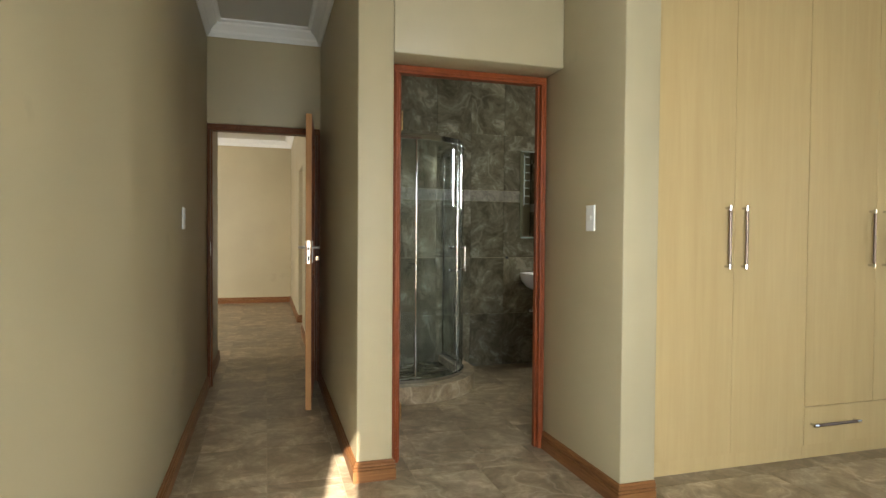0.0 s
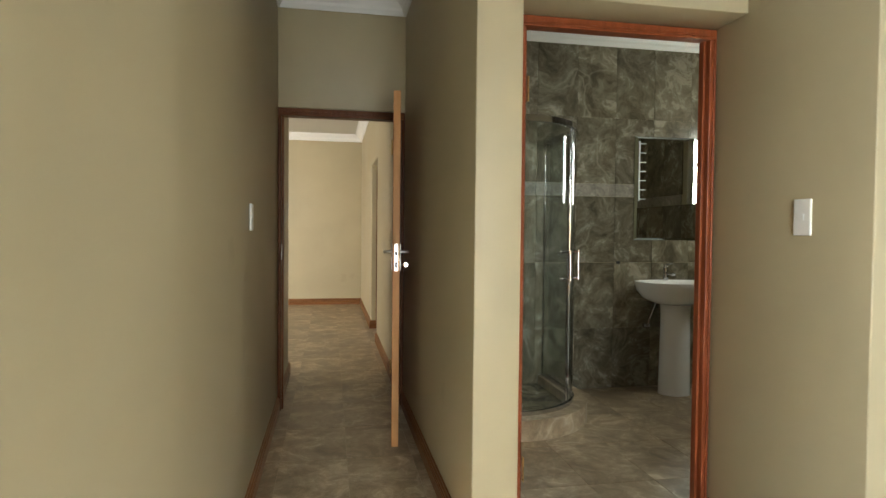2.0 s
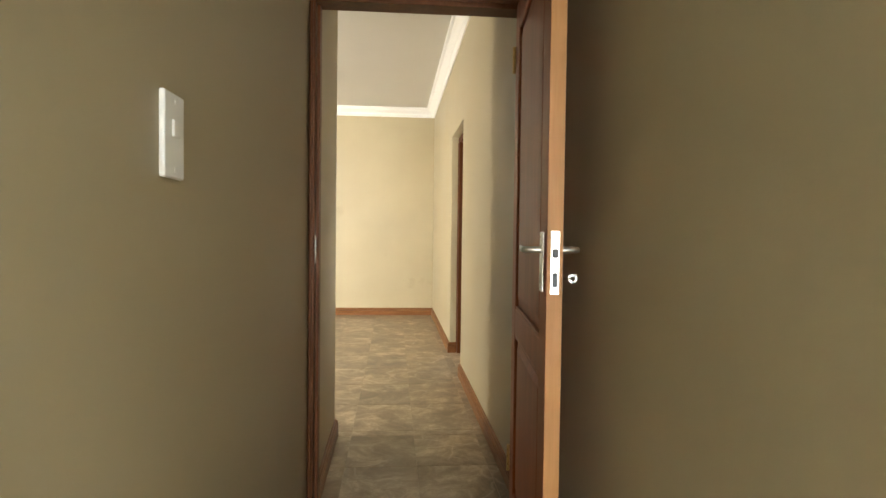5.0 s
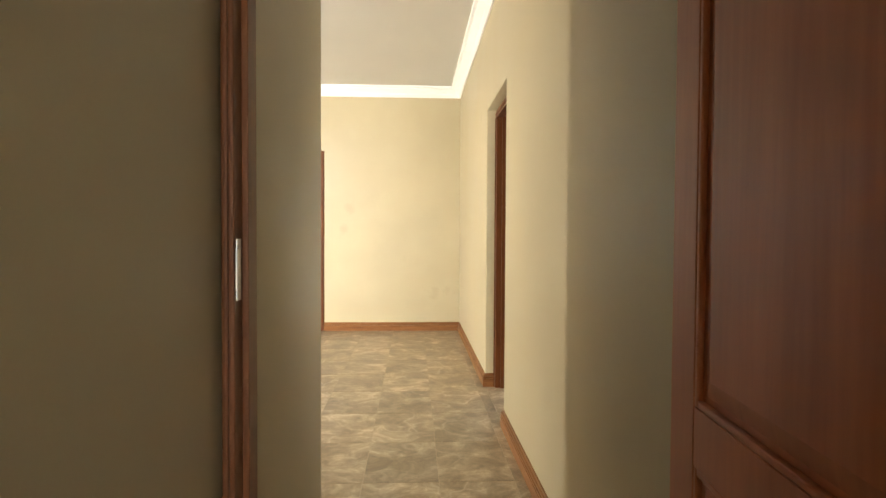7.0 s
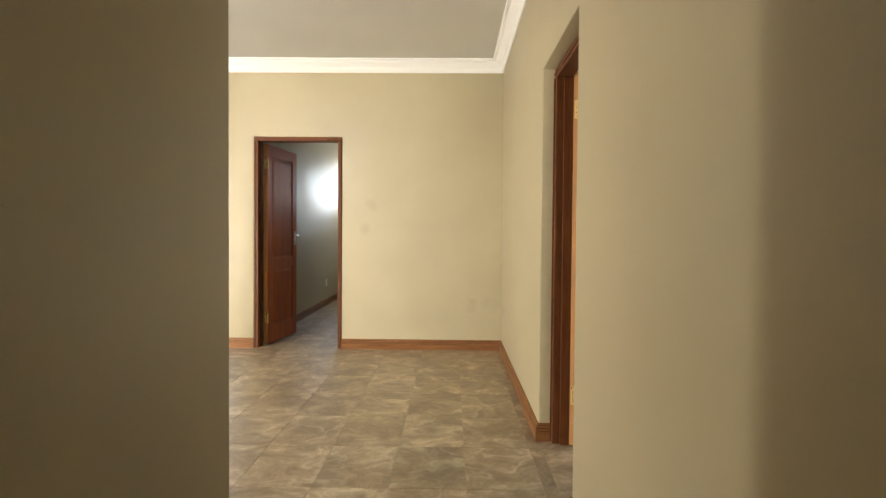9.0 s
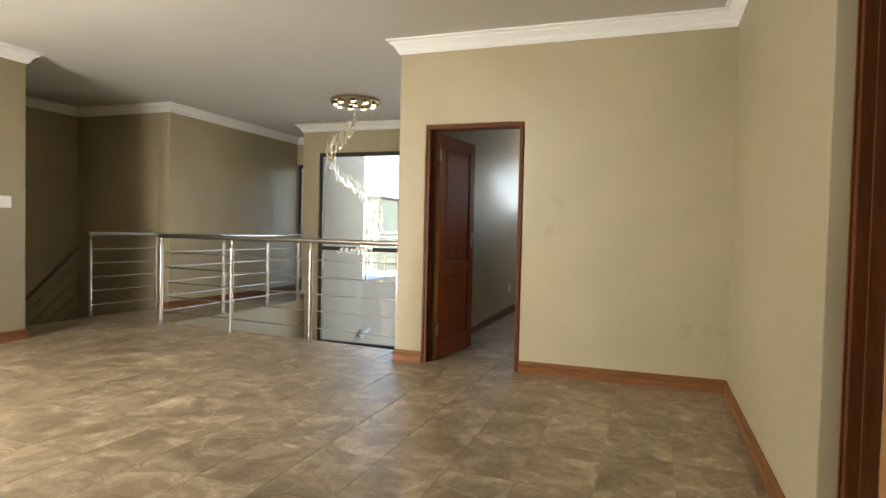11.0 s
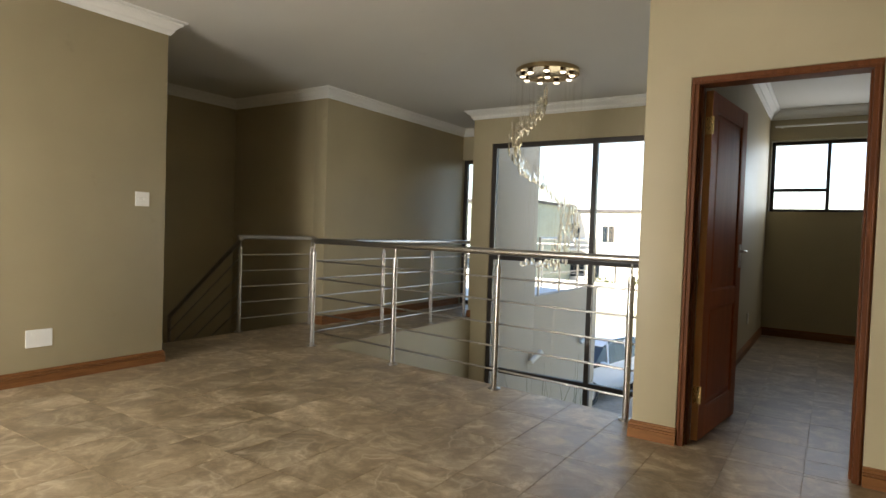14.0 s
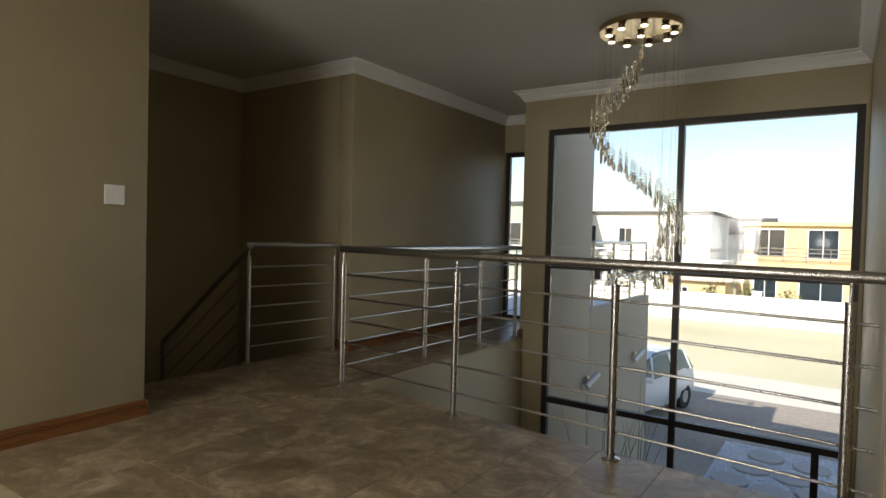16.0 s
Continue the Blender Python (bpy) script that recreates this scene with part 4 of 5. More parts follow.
def shower():
    root = empty("shower_cubicle", (1.02, 4.42, 0))
    # plan of the enclosure about its curve centre: straight, quarter curve, straight

    def plan(r, z0, z1, t, a0=-90, a1=0, straight=True, seg=20):
        outer, inner = [], []
        if straight:
            outer.append((-0.468, -r)), inner.append((-0.468, -r + t))
        for i in range(seg + 1):
            a = radians(a0 + (a1 - a0) * i / seg)
            outer.append((r * math.cos(a), r * math.sin(a)))
            inner.append(((r - t) * math.cos(a), (r - t) * math.sin(a)))
        if straight:
            outer.append((r, 0.478)), inner.append((r - t, 0.478))
        return prism(outer + inner[::-1], z0, z1)

    smooth(part("kerb", plan(0.60, 0.0, 0.125, 0.14), M_TILE, root, "tiled shower kerb"), 30)
    part("tray", prism([(-0.468, -0.46)] + [(0.46 * math.cos(radians(a)), 0.46 * math.sin(radians(a))) for a in range(-90, 1, 6)] + [(0.46, 0.478), (-0.468, 0.478)], 0.0, 0.06), M_BATH_TILE, root, "tiled shower floor")
    smooth(part("top_rail", plan(0.512, 1.895, 1.932, 0.026), M_CHROME, root, "chrome curved top rail"), 30)
    smooth(part("bottom_rail", plan(0.512, 0.125, 0.150, 0.026), M_CHROME, root, "chrome curved bottom rail"), 30)
    for a0, a1, nm in ((-90, -47, "curved_door"), (-43, 0, "curved_door")):
        g = smooth(part(nm, plan(0.502, 0.152, 1.893, 0.006, a0, a1, False, 12), M_SHOWER_GLASS, root, "clear curved glass shower door"), 30)
        g.visible_shadow = False
    for x0, y0, x1, y1 in ((-0.468, -0.502, -0.002, -0.496), (0.496, 0.002, 0.502, 0.478)):
        g = part("glass_panel", box(x0, y0, 0.152, x1, y1, 1.893), M_SHOWER_GLASS, root, "clear fixed glass panel")
        g.visible_shadow = False
    for x, y in ((-0.455, -0.499), (0.499, 0.465), (0.0, -0.500), (0.500, 0.0)):
        smooth(part("upright", tube((x, y, 0.15), (x, y, 1.895), 0.008, 12), M_CHROME, root, "slim chrome upright"))
    for a in (-47.5, -42.5):
        c, s = math.cos(radians(a)), math.sin(radians(a))
        part("door_seal", tube((0.499 * c, 0.499 * s, 0.152), (0.499 * c, 0.499 * s, 1.893), 0.004, 8), M_CHROME, root)
    for a in (-52, -38):
        c, s = math.cos(radians(a)), math.sin(radians(a))
        bm = bmesh.new()
        for r in (0.545,):
            add_tube(bm, (r * c, r * s, 0.93), (r * c, r * s, 1.12), 0.008, 12)
            for z in (0.94, 1.11):
                add_tube(bm, (0.50 * c, 0.50 * s, z), (r * c, r * s, z), 0.007, 10)
        for z in (0.94, 1.11):
            bmesh.ops.create_icosphere(bm, subdivisions=2, radius=0.0085, matrix=Matrix.Translation((0.545 * c, 0.545 * s, z)))
            add_tube(bm, (0.475 * c, 0.475 * s, z), (0.49 * c, 0.49 * s, z), 0.012, 12)
        smooth(part("pull_handle", bm, M_CHROME, root, "chrome D pull handle"))
    for z in (1.86, 0.185):
        for a in (0, ):
            part("roller", lathe([(0, -0.012), (0.016, -0.012), (0.016, 0.012), (0, 0.012)], 14, (0.53, 0.0, z)), M_CHROME, root)
    return tagged(root, "curved corner shower with clear glass and chrome rails", "shower")


shower()
tagged(smooth(part("soap_dish", lathe([(0, 0), (0.05, 0), (0.075, 0.02), (0.07, 0.022), (0.048, 0.006), (0, 0.006)], 20), M_CERAMIC)), "small white soap dish on the shower wall", "soap dish").matrix_world = pose(0.645, 4.3, 0.62)
bpy.data.objects["soap_dish"].location.x = 0.637


def basin(cx, yb):
    """Wall basin on a pedestal; yb is the wall face behind it."""
    root = empty("pedestal_basin", (cx, yb, 0))
    rim, n = [], 40
    bm = bmesh.new()
    levels = [(1.0, 0.862), (1.0, 0.845), (0.97, 0.80), (0.82, 0.74), (0.55, 0.70), (0.35, 0.69)]
    inner = [(0.94, 0.862), (0.86, 0.835), (0.70, 0.785), (0.40, 0.755), (0.08, 0.750)]

    def outline(k, z):
        ring = []
        for i in range(n):
            a = 2 * math.pi * i / n
            x = 0.31 * math.copysign(abs(math.cos(a)) ** 0.8, math.cos(a)) * k
            y = -0.215 + (0.212 if math.sin(a) > 0 else 0.225) * math.copysign(abs(math.sin(a)) ** 0.85, math.sin(a)) * k
            ring.append(bm.verts.new((x, min(y, -0.001), z)))
        return ring

    rings = [outline(k, z) for k, z in reversed(inner)] + [outline(k, z) for k, z in levels]
    for p, q in zip(rings, rings[1:]):
        for i in range(n):
            bm.faces.new((p[i], p[(i + 1) % n], q[(i + 1) % n], q[i]))
    bm.faces.new(rings[0])
    bm.faces.new(list(reversed(rings[-1])))
    bmesh.ops.recalc_face_normals(bm, faces=bm.faces)
    smooth(part("bowl", bm, M_CERAMIC, root), 60)
    bm = bmesh.new()
    prof = [(0.0, 0.125), (0.012, 0.122), (0.60, 0.112), (0.69, 0.118)]
    rings = []
    for z, r in prof:
        ring = []
        for i in range(24):
            a = 2 * math.pi * i / 24
            ring.append(bm.verts.new((r * math.cos(a), -0.22 + r * 0.85 * math.sin(a), z)))
        rings.append(ring)
    for p, q in zip(rings, rings[1:]):
        for i in range(24):
            bm.faces.new((p[i], p[(i + 1) % 24], q[(i + 1) % 24], q[i]))
    bm.faces.new(list(reversed(rings[0])))
    bm.faces.new(rings[-1])
    smooth(part("pedestal", bm, M_CERAMIC, root), 60)
    bm = bmesh.new()
    add_tube(bm, (0, -0.075, 0.862), (0, -0.075, 0.96), 0.021, 18)
    add_tube(bm, (0, -0.08, 0.925), (0, -0.19, 0.915), 0.012, 14)
    add_tube(bm, (0, -0.075, 0.96), (0.0, -0.072, 0.985), 0.019, 18, 0.012)
    tap = smooth(part("mixer_tap", bm, M_CHROME, root, "chrome single-lever mixer tap"))
    smooth(part("tap_lever", tube((0, -0.075, 0.982), (0.012, -0.15, 1.005), 0.006, 10), M_CHROME, tap))
    part("drain", lathe([(0, 0.752), (0.022, 0.752), (0.020, 0.756), (0, 0.756)], 16, (0, -0.215, 0)), M_CHROME, root)
    bm = bmesh.new()
    pts = [(-0.14, -0.005, 0.50), (-0.14, -0.06, 0.50), (-0.13, -0.07, 0.56), (-0.10, -0.075, 0.64), (-0.07, -0.07, 0.70)]
    for p, q in zip(pts, pts[1:]):
        add_tube(bm, p, q, 0.007, 8)
    add_tube(bm, (-0.165, -0.04, 0.50), (-0.115, -0.04, 0.50), 0.016, 12)
    smooth(part("angle_valve", bm, M_CHROME, root, "chrome angle valve and hose"))
    return tagged(root, "white ceramic pedestal basin with a chrome mixer tap", "basin")


basin(2.505, 4.886)
mir = empty("wall_mirror", (2.56, 4.886, 1.59))
part("mirror_glass", box(-0.275, -0.009, -0.395, 0.275, -0.003, 0.395), M_MIRROR, mir)
bm = bmesh.new()
o = [(-0.30, -0.41), (0.30, -0.41), (0.30, 0.41), (-0.30, 0.41)]
i_ = [(-0.275, -0.395), (0.275, -0.395), (0.275, 0.395), (-0.275, 0.395)]
vo = [bm.verts.new((x, -0.003, z)) for x, z in o]
vi = [bm.verts.new((x, -0.009, z)) for x, z in i_]
vb = [bm.verts.new((x, 0.0, z)) for x, z in o]
for k in range(4):
    l = (k + 1) % 4
    bm.faces.new((vo[k], vo[l], vi[l], vi[k]))
    bm.faces.new((vb[k], vb[l], vo[l], vo[k]))
bmesh.ops.recalc_face_normals(bm, faces=bm.faces)
part("bevelled_edge", bm, M_MIRROR_EDGE, mir, "bevelled mirror edge")
for sx in (-1, 1):
    band = part("etched_band", box(sx * 0.262 - 0.006, -0.0104, -0.10, sx * 0.262 + 0.006, -0.0092, 0.375), M_FROST, mir, "frosted ladder pattern etched on the mirror")
    for k in range(7):
        z = -0.085 + 0.073 * k
        part("rung", box(min(sx * 0.205, sx * 0.2558), -0.0104, z - 0.004, max(sx * 0.205, sx * 0.2558), -0.0092, z + 0.004), M_FROST, band)
tagged(mir, "tall rectangular wall mirror above the white basin", "mirror")
tagged(smooth(part("pipe_stub", tube((2.13, 4.886, 1.0), (2.13, 4.865, 1.0), 0.012, 12), M_BLACK)), "small dark plug in the tiled wall", "plug")

# ---- outside: ground, wing, yard, neighbours ----
structure("ground", box(-400, 15.5, GROUND - 0.3, 400, 900, GROUND - 0.02), M_GROUND, "dry yellowish grass and sand", "ground")
structure("road", box(-60, 25.5, GROUND - 0.02, 60, 28.5, GROUND - 0.008), M_ROAD, "pale sandy strip in front of the forecourt", "road")
structure("pavement", box(-9.5, 14.5, GROUND - 0.02, 3.0, 25.5, GROUND), M_PAVER, "grey brick-paved forecourt in the house's shade", "pavement")
wall("wall_wing", -5.70, 15.50, -5.50, 15.95, GROUND, 2.9, along="y", material=M_EXT, label="grey-beige plaster side wall of the house wing")
wall("wall_wing_face", -5.497, 14.303, -5.38, 15.95, GROUND, 2.9, along="y", material=M_EXT, label="grey-beige plaster side wall of the house wing")
structure("wing_base", box(-9.0, 15.95, GROUND, -5.38, 19.0, -0.10), M_EXT, "grey-beige plaster garage wing under a balcony", "wall")
structure("balcony_floor", box(-9.0, 15.502, -0.098, -5.524, 19.0, 0.03), M_DECK, "pale screed balcony floor with a raised edge", "floor")
structure("balcony_kerb", box(-5.52, 15.952, -0.10, -5.38, 19.0, 0.16), M_EXT, "low plaster kerb along the balcony", "kerb")


def balcony_rail(name, posts, z0, label):
    root = empty(name, (*posts[0], z0))
    inv2 = root.matrix_world.inverted()

    def put(n, bm):
        bm.transform(inv2)
        return part(n, bm, M_STEEL, root)

    for x, y in posts:
        put("post", tube((x, y, z0), (x, y, z0 + 0.93), 0.02, 10))
    a, b = posts[0], posts[-1]
    put("handrail", tube((*a, z0 + 0.95), (*b, z0 + 0.95), 0.025, 12))
    for k in range(4):
        put("bar", tube((*a, z0 + 0.15 + 0.2 * k), (*b, z0 + 0.15 + 0.2 * k), 0.008, 6))
    return tagged(root, label, "railing", "balcony railings")


balcony_rail("balcony_railing", [(-5.44, 16.2), (-5.44, 17.1), (-5.44, 18.0), (-5.44, 18.95)], 0.16, "stainless railing along the neighbouring balcony")
balcony_rail("balcony_railing", [(-5.44, 18.95), (-6.6, 18.95), (-7.8, 18.95), (-8.9, 18.95)], 0.03, "stainless railing at the front of the balcony")


def wall_light(y, z):
    root = empty("wall_light", (-5.38, y, z))
    part("bracket", box(0, -0.03, -0.05, 0.05, 0.03, 0.05, 0.004), M_SATIN, root)
    smooth(part("cylinder", tube((0.06, -0.10, -0.07), (0.15, 0.11, 0.08), 0.045, 18), M_SATIN, root))
    part("lens", tube((0.15, 0.11, 0.08), (0.1512, 0.1128, 0.082), 0.037, 14), M_BULB, root)
    return tagged(root, "cylindrical grey outdoor wall light", "wall light", "outdoor wall lights")


wall_light(15.85, -0.80)
wall_light(18.1, -0.80)

rng = random.Random(11)
for k in range(2):
    root = empty("reed_plant", (-4.95 + 0.35 * k, 15.3 + 0.5 * k, GROUND))
    for i in range(9):
        bm = bmesh.new()
        x, y = rng.uniform(-0.15, 0.15), rng.uniform(-0.15, 0.15)
        pts = [Vector((x, y, 0))]
        lean = Vector((rng.uniform(-0.22, 0.22), rng.uniform(-0.2, 0.2), 1)).normalized()
        hgt = rng.uniform(1.7, 2.4)
        for j in range(4):
            pts.append(pts[-1] + lean * hgt / 4)
            lean = (lean + Vector((lean.x * 0.2, lean.y * 0.2, 0))).normalized()
        for j in range(4):
            add_tube(bm, pts[j], pts[j + 1], 0.011 * (1 - j * 0.22), 5, 0.011 * (1 - (j + 1) * 0.22))
        part("stem", bm, M_LEAF, root)
    tagged(root, "sparse tall reed plant against the plaster wall", "plant", "reed plants")

# pebble bed with round stepping stones
bed = structure("pebble_bed", box(-4.35, 18.6, GROUND, -2.3, 21.4, GROUND + 0.03), M_PEBBLE, "bed of white pebbles", "ground")
bm = bmesh.new()
for i in range(2600):
    x, y = rng.uniform(-4.33, -2.32), rng.uniform(18.62, 21.38)
    bmesh.ops.create_icosphere(bm, subdivisions=1, radius=rng.uniform(0.022, 0.045), matrix=Matrix.Translation((x, y, GROUND + 0.035)) @ Matrix.Diagonal((1, rng.uniform(0.7, 1), 0.6, 1)))
tagged(part("pebbles", bm, M_PEBBLE, bed), kind="stuff")
for x, y in ((-3.95, 19.15), (-3.3, 18.98), (-2.68, 19.25), (-3.72, 19.95), (-3.05, 19.85), (-3.55, 20.75), (-2.8, 20.6)):
    ob = smooth(part("stepping_stone", lathe([(0, 0), (0.30, 0), (0.31, 0.05), (0.295, 0.065), (0, 0.068)], 22), M_STEP), 30)
    ob.location = (x, y, GROUND + 0.025)
    tagged(ob, "round brown stepping stone among white pebbles", "stepping stone", "stepping stones")


def hatchback():
    """Small car in its own axes: nose towards +x, wheels on z=0."""
    root = empty("car")
    secs = [(-1.82, 0.42, 0.86, 0.70), (-1.72, 0.30, 0.98, 0.78), (-1.2, 0.24, 1.0, 0.82), (0.0, 0.22, 0.95, 0.83), (0.95, 0.24, 0.92, 0.80), (1.6, 0.28, 0.78, 0.72), (1.85, 0.40, 0.66, 0.55)]

    def loft(rings, bm):
        vs = [[bm.verts.new(p) for p in r] for r in rings]
        n = len(vs[0])
        for a, b in zip(vs, vs[1:]):
            for i in range(n):
                bm.faces.new((a[i], a[(i + 1) % n], b[(i + 1) % n], b[i]))
        bm.faces.new(vs[0])
        bm.faces.new(list(reversed(vs[-1])))
        bmesh.ops.recalc_face_normals(bm, faces=bm.faces)
        return bm

    rings = [[(x, -w, z0 + 0.1), (x, -w * 1.02, (z0 + z1) / 2), (x, -w * 0.95, z1), (x, w * 0.95, z1), (x, w * 1.02, (z0 + z1) / 2), (x, w, z0 + 0.1), (x, w * 0.9, z0), (x, -w * 0.9, z0)] for x, z0, z1, w in secs]
    smooth(part("body", loft(rings, bmesh.new()), M_CAR, root, "white car body"), 40)
    cab = [(-1.70, 0.97, 0.99, 0.74), (-1.45, 0.97, 1.40, 0.64), (-0.9, 0.97, 1.50, 0.62), (0.0, 0.94, 1.49, 0.62), (0.45, 0.93, 1.36, 0.66), (1.05, 0.92, 0.94, 0.74)]
    rings = [[(x, -0.78, z0), (x, -w, z1), (x, w, z1), (x, 0.78, z0)] for x, z0, z1, w in cab]
    smooth(part("glasshouse", loft(rings, bmesh.new()), M_CAR_GLASS, root, "dark car windows"), 30)
    rings = [[(x, -w * 1.03, z1 - 0.05), (x, -w * 0.9, z1 + 0.015), (x, w * 0.9, z1 + 0.015), (x, w * 1.03, z1 - 0.05)] for x, _, z1, w in cab[1:5]]
    smooth(part("roof", loft(rings, bmesh.new()), M_CAR, root), 40)
    for s in (-1, 1):
        for x, x2 in ((-0.55, -0.62), (0.30, 0.42), (-1.35, -1.52)):
            part("pillar", tube((x2, s * 0.775, 0.95), (x, s * 0.645, 1.44), 0.035, 6), M_CAR, root)
        m = part("wing_mirror", box(0.72, s * 0.80 if s > 0 else -0.98, 0.95, 0.84, 0.98 if s > 0 else s * 0.80, 1.06, 0.02), M_CAR, root)
        for x in (-1.18, 1.18):
            wl = smooth(part("wheel", lathe([(0.15, -0.09), (0.29, -0.09), (0.305, -0.06), (0.305, 0.06), (0.29, 0.09), (0.15, 0.09)], 28), M_TYRE, root))
            wl.matrix_local = pose(x, s * 0.74, 0.305, 90)
            part("rim", lathe([(0, -0.085), (0.05, -0.09), (0.06, -0.075), (0.19, -0.085), (0.20, 0.085), (0.06, 0.075), (0.05, 0.09), (0, 0.085)], 10), M_SATIN, wl)
        part("headlight", box(1.62, s * 0.45 - 0.12, 0.62, 1.79, s * 0.45 + 0.12, 0.74, 0.03), M_BULB, root)
        part("tail_light", box(-1.80, s * 0.60 - 0.09, 0.78, -1.70, s * 0.60 + 0.09, 0.98, 0.02), M_LAMP_RED, root)
    part("rear_bumper", box(-1.88, -0.68, 0.36, -1.70, 0.68, 0.56, 0.04), M_CAR, root)
    return tagged(root, "white hatchback car parked on the forecourt", "car")


car = hatchback()
car.matrix_world = pose(-6.66, 22.5, GROUND, 0, 0, -103)

# boundary wall across the road
bw = empty("boundary_wall", (-6, 41.5, GROUND))
for i in range(-9, 9):
    x = i * 4.0
    part("wall_panel", box(x + 0.2, -0.08, 0, x + 3.8, 0.08, 1.45), M_EXT_WHITE, bw)
    pr = part("pier", box(x - 0.2, -0.2, 0, x + 0.2, 0.2, 1.65), M_EXT_WHITE, bw)
    part("pier_cap", box(x - 0.24, -0.24, 1.65, x + 0.24, 0.24, 1.72), M_EXT_WHITE, pr)
tagged(bw, "white plastered boundary wall with piers", "boundary wall")


def house(name, x, y, w, d, h, material, label, windows, roof="flat", balcony=None):
    """Two-storey house with its front towards -y."""
    root = empty(name, (x, y, GROUND))
    wl = part("wall", box(0, 0, 0, w, d, h), material, root)
    if roof == "flat":
        part("roof", box(-0.25, -0.25, h, w + 0.25, d + 0.25, h + 0.22), M_ROOF if material is not M_EXT_TAN else material, root)
    else:
        bm = bmesh.new()
        v = [bm.verts.new(p) for p in ((-0.4, -0.4, h), (w + 0.4, -0.4, h), (w + 0.4, d + 0.4, h), (-0.4, d + 0.4, h), (-0.4, d / 2, h + w * 0.28), (w + 0.4, d / 2, h + w * 0.28))]
        for f in ((0, 1, 5, 4), (2, 3, 4, 5), (0, 4, 3), (1, 2, 5), (3, 2, 1, 0)):
            bm.faces.new([v[i] for i in f])
        part("roof", bm, M_THATCH if roof == "thatch" else M_ROOF, root)
    for a, b, z0, z1 in windows:
        f = part("window", box(a, -0.04, z0, b, -0.005, z1), M_EXT_WHITE, root)
        part("pane", box(a + 0.07, -0.06, z0 + 0.07, (a + b) / 2 - 0.03, -0.041, z1 - 0.07), M_CAR_GLASS, f)
        part("pane", box((a + b) / 2 + 0.03, -0.06, z0 + 0.07, b - 0.07, -0.041, z1 - 0.07), M_CAR_GLASS, f)
    if balcony:
        a, b, z, out = balcony
        bl = part("balcony", box(a, -out, z - 0.25, b, -0.002, z), material, root)
        n = max(2, int((b - a) / 1.2))
        for i in range(n + 1):
            px = a + 0.05 + (b - a - 0.1) * i / n
            part("rail_post", tube((px, -out + 0.06, z), (px, -out + 0.06, z + 0.95), 0.03, 6), M_STEEL, bl)
        for zz in (0.95, 0.7, 0.45, 0.2):
            part("rail", tube((a, -out + 0.06, z + zz), (b, -out + 0.06, z + zz), 0.025, 6), M_STEEL, bl)
        for px in (a + 0.2, b - 0.2):
            part("column", box(px - 0.2, -out + 0.02, 0, px + 0.2, -out + 0.4, z - 0.25), material, bl)
    return tagged(root, label, "house")


house("house", -8.0, 52, 6.9, 8, 5.3, M_EXT_TAN, "tan two-storey house with a railed balcony", [(0.5, 2.4, 3.3, 5.1), (3.6, 5.3, 3.2, 5.1), (0.6, 2.0, 0.2, 2.2), (3.2, 5.6, 0.1, 2.2)], "flat", (-0.2, 6.2, 2.9, 1.4))
house("house", -1.0, 50, 7.0, 9, 5.9, M_EXT_WHITE, "cream two-storey house behind the boundary wall", [(1.0, 2.6, 3.3, 5.0), (4.0, 6.0, 3.3, 5.0), (1.0, 3.0, 0.2, 2.2)])
house("house", -24.0, 60, 12.5, 9, 6.4, M_EXT_WHITE, "white flat-roofed modern house in the distance", [(1.0, 3.0, 3.6, 5.4), (5.0, 6.2, 3.6, 5.2), (8.6, 9.4, 3.8, 5.2), (2.0, 5.0, 0.3, 2.4)], "flat", (0.3, 4.5, 3.0, 1.5))
house("house", -31.0, 50, 9.5, 9, 6.7, M_EXT_GREEN, "grey-green flat-roofed house with dark eaves", [(2.0, 3.6, 3.5, 5.3), (5.5, 7.5, 3.5, 5.3), (3.0, 6.0, 0.3, 2.4)], "flat", (4.0, 9.3, 3.0, 1.4))
house("house", -14.5, 72, 6.0, 8, 5.0, M_EXT_WHITE, "far white house with a dark pitched roof", [(1.2, 2.4, 3.2, 4.6), (3.8, 5.0, 3.2, 4.6)], "pitched")
house("garden_shelter", -11.2, 45, 3.2, 3.0, 1.9, M_EXT_TAN, "small garden shelter with a straw roof", [(0.5, 1.2, 0.4, 1.5)], "thatch")
cp = empty("carport", (-15.0, 46.0, GROUND))
part("roof_sheet", box(0, 0, 2.75, 6.6, 5.0, 2.95), M_EXT_WHITE, cp, "pale flat carport roof")
for x in (0.2, 3.3, 6.4):
    for y in (0.2, 4.8):
        part("post", tube((x, y, 0), (x, y, 2.75), 0.06, 8), M_ALU, cp)
tagged(cp, "pale flat-roofed carport on dark posts", "carport")
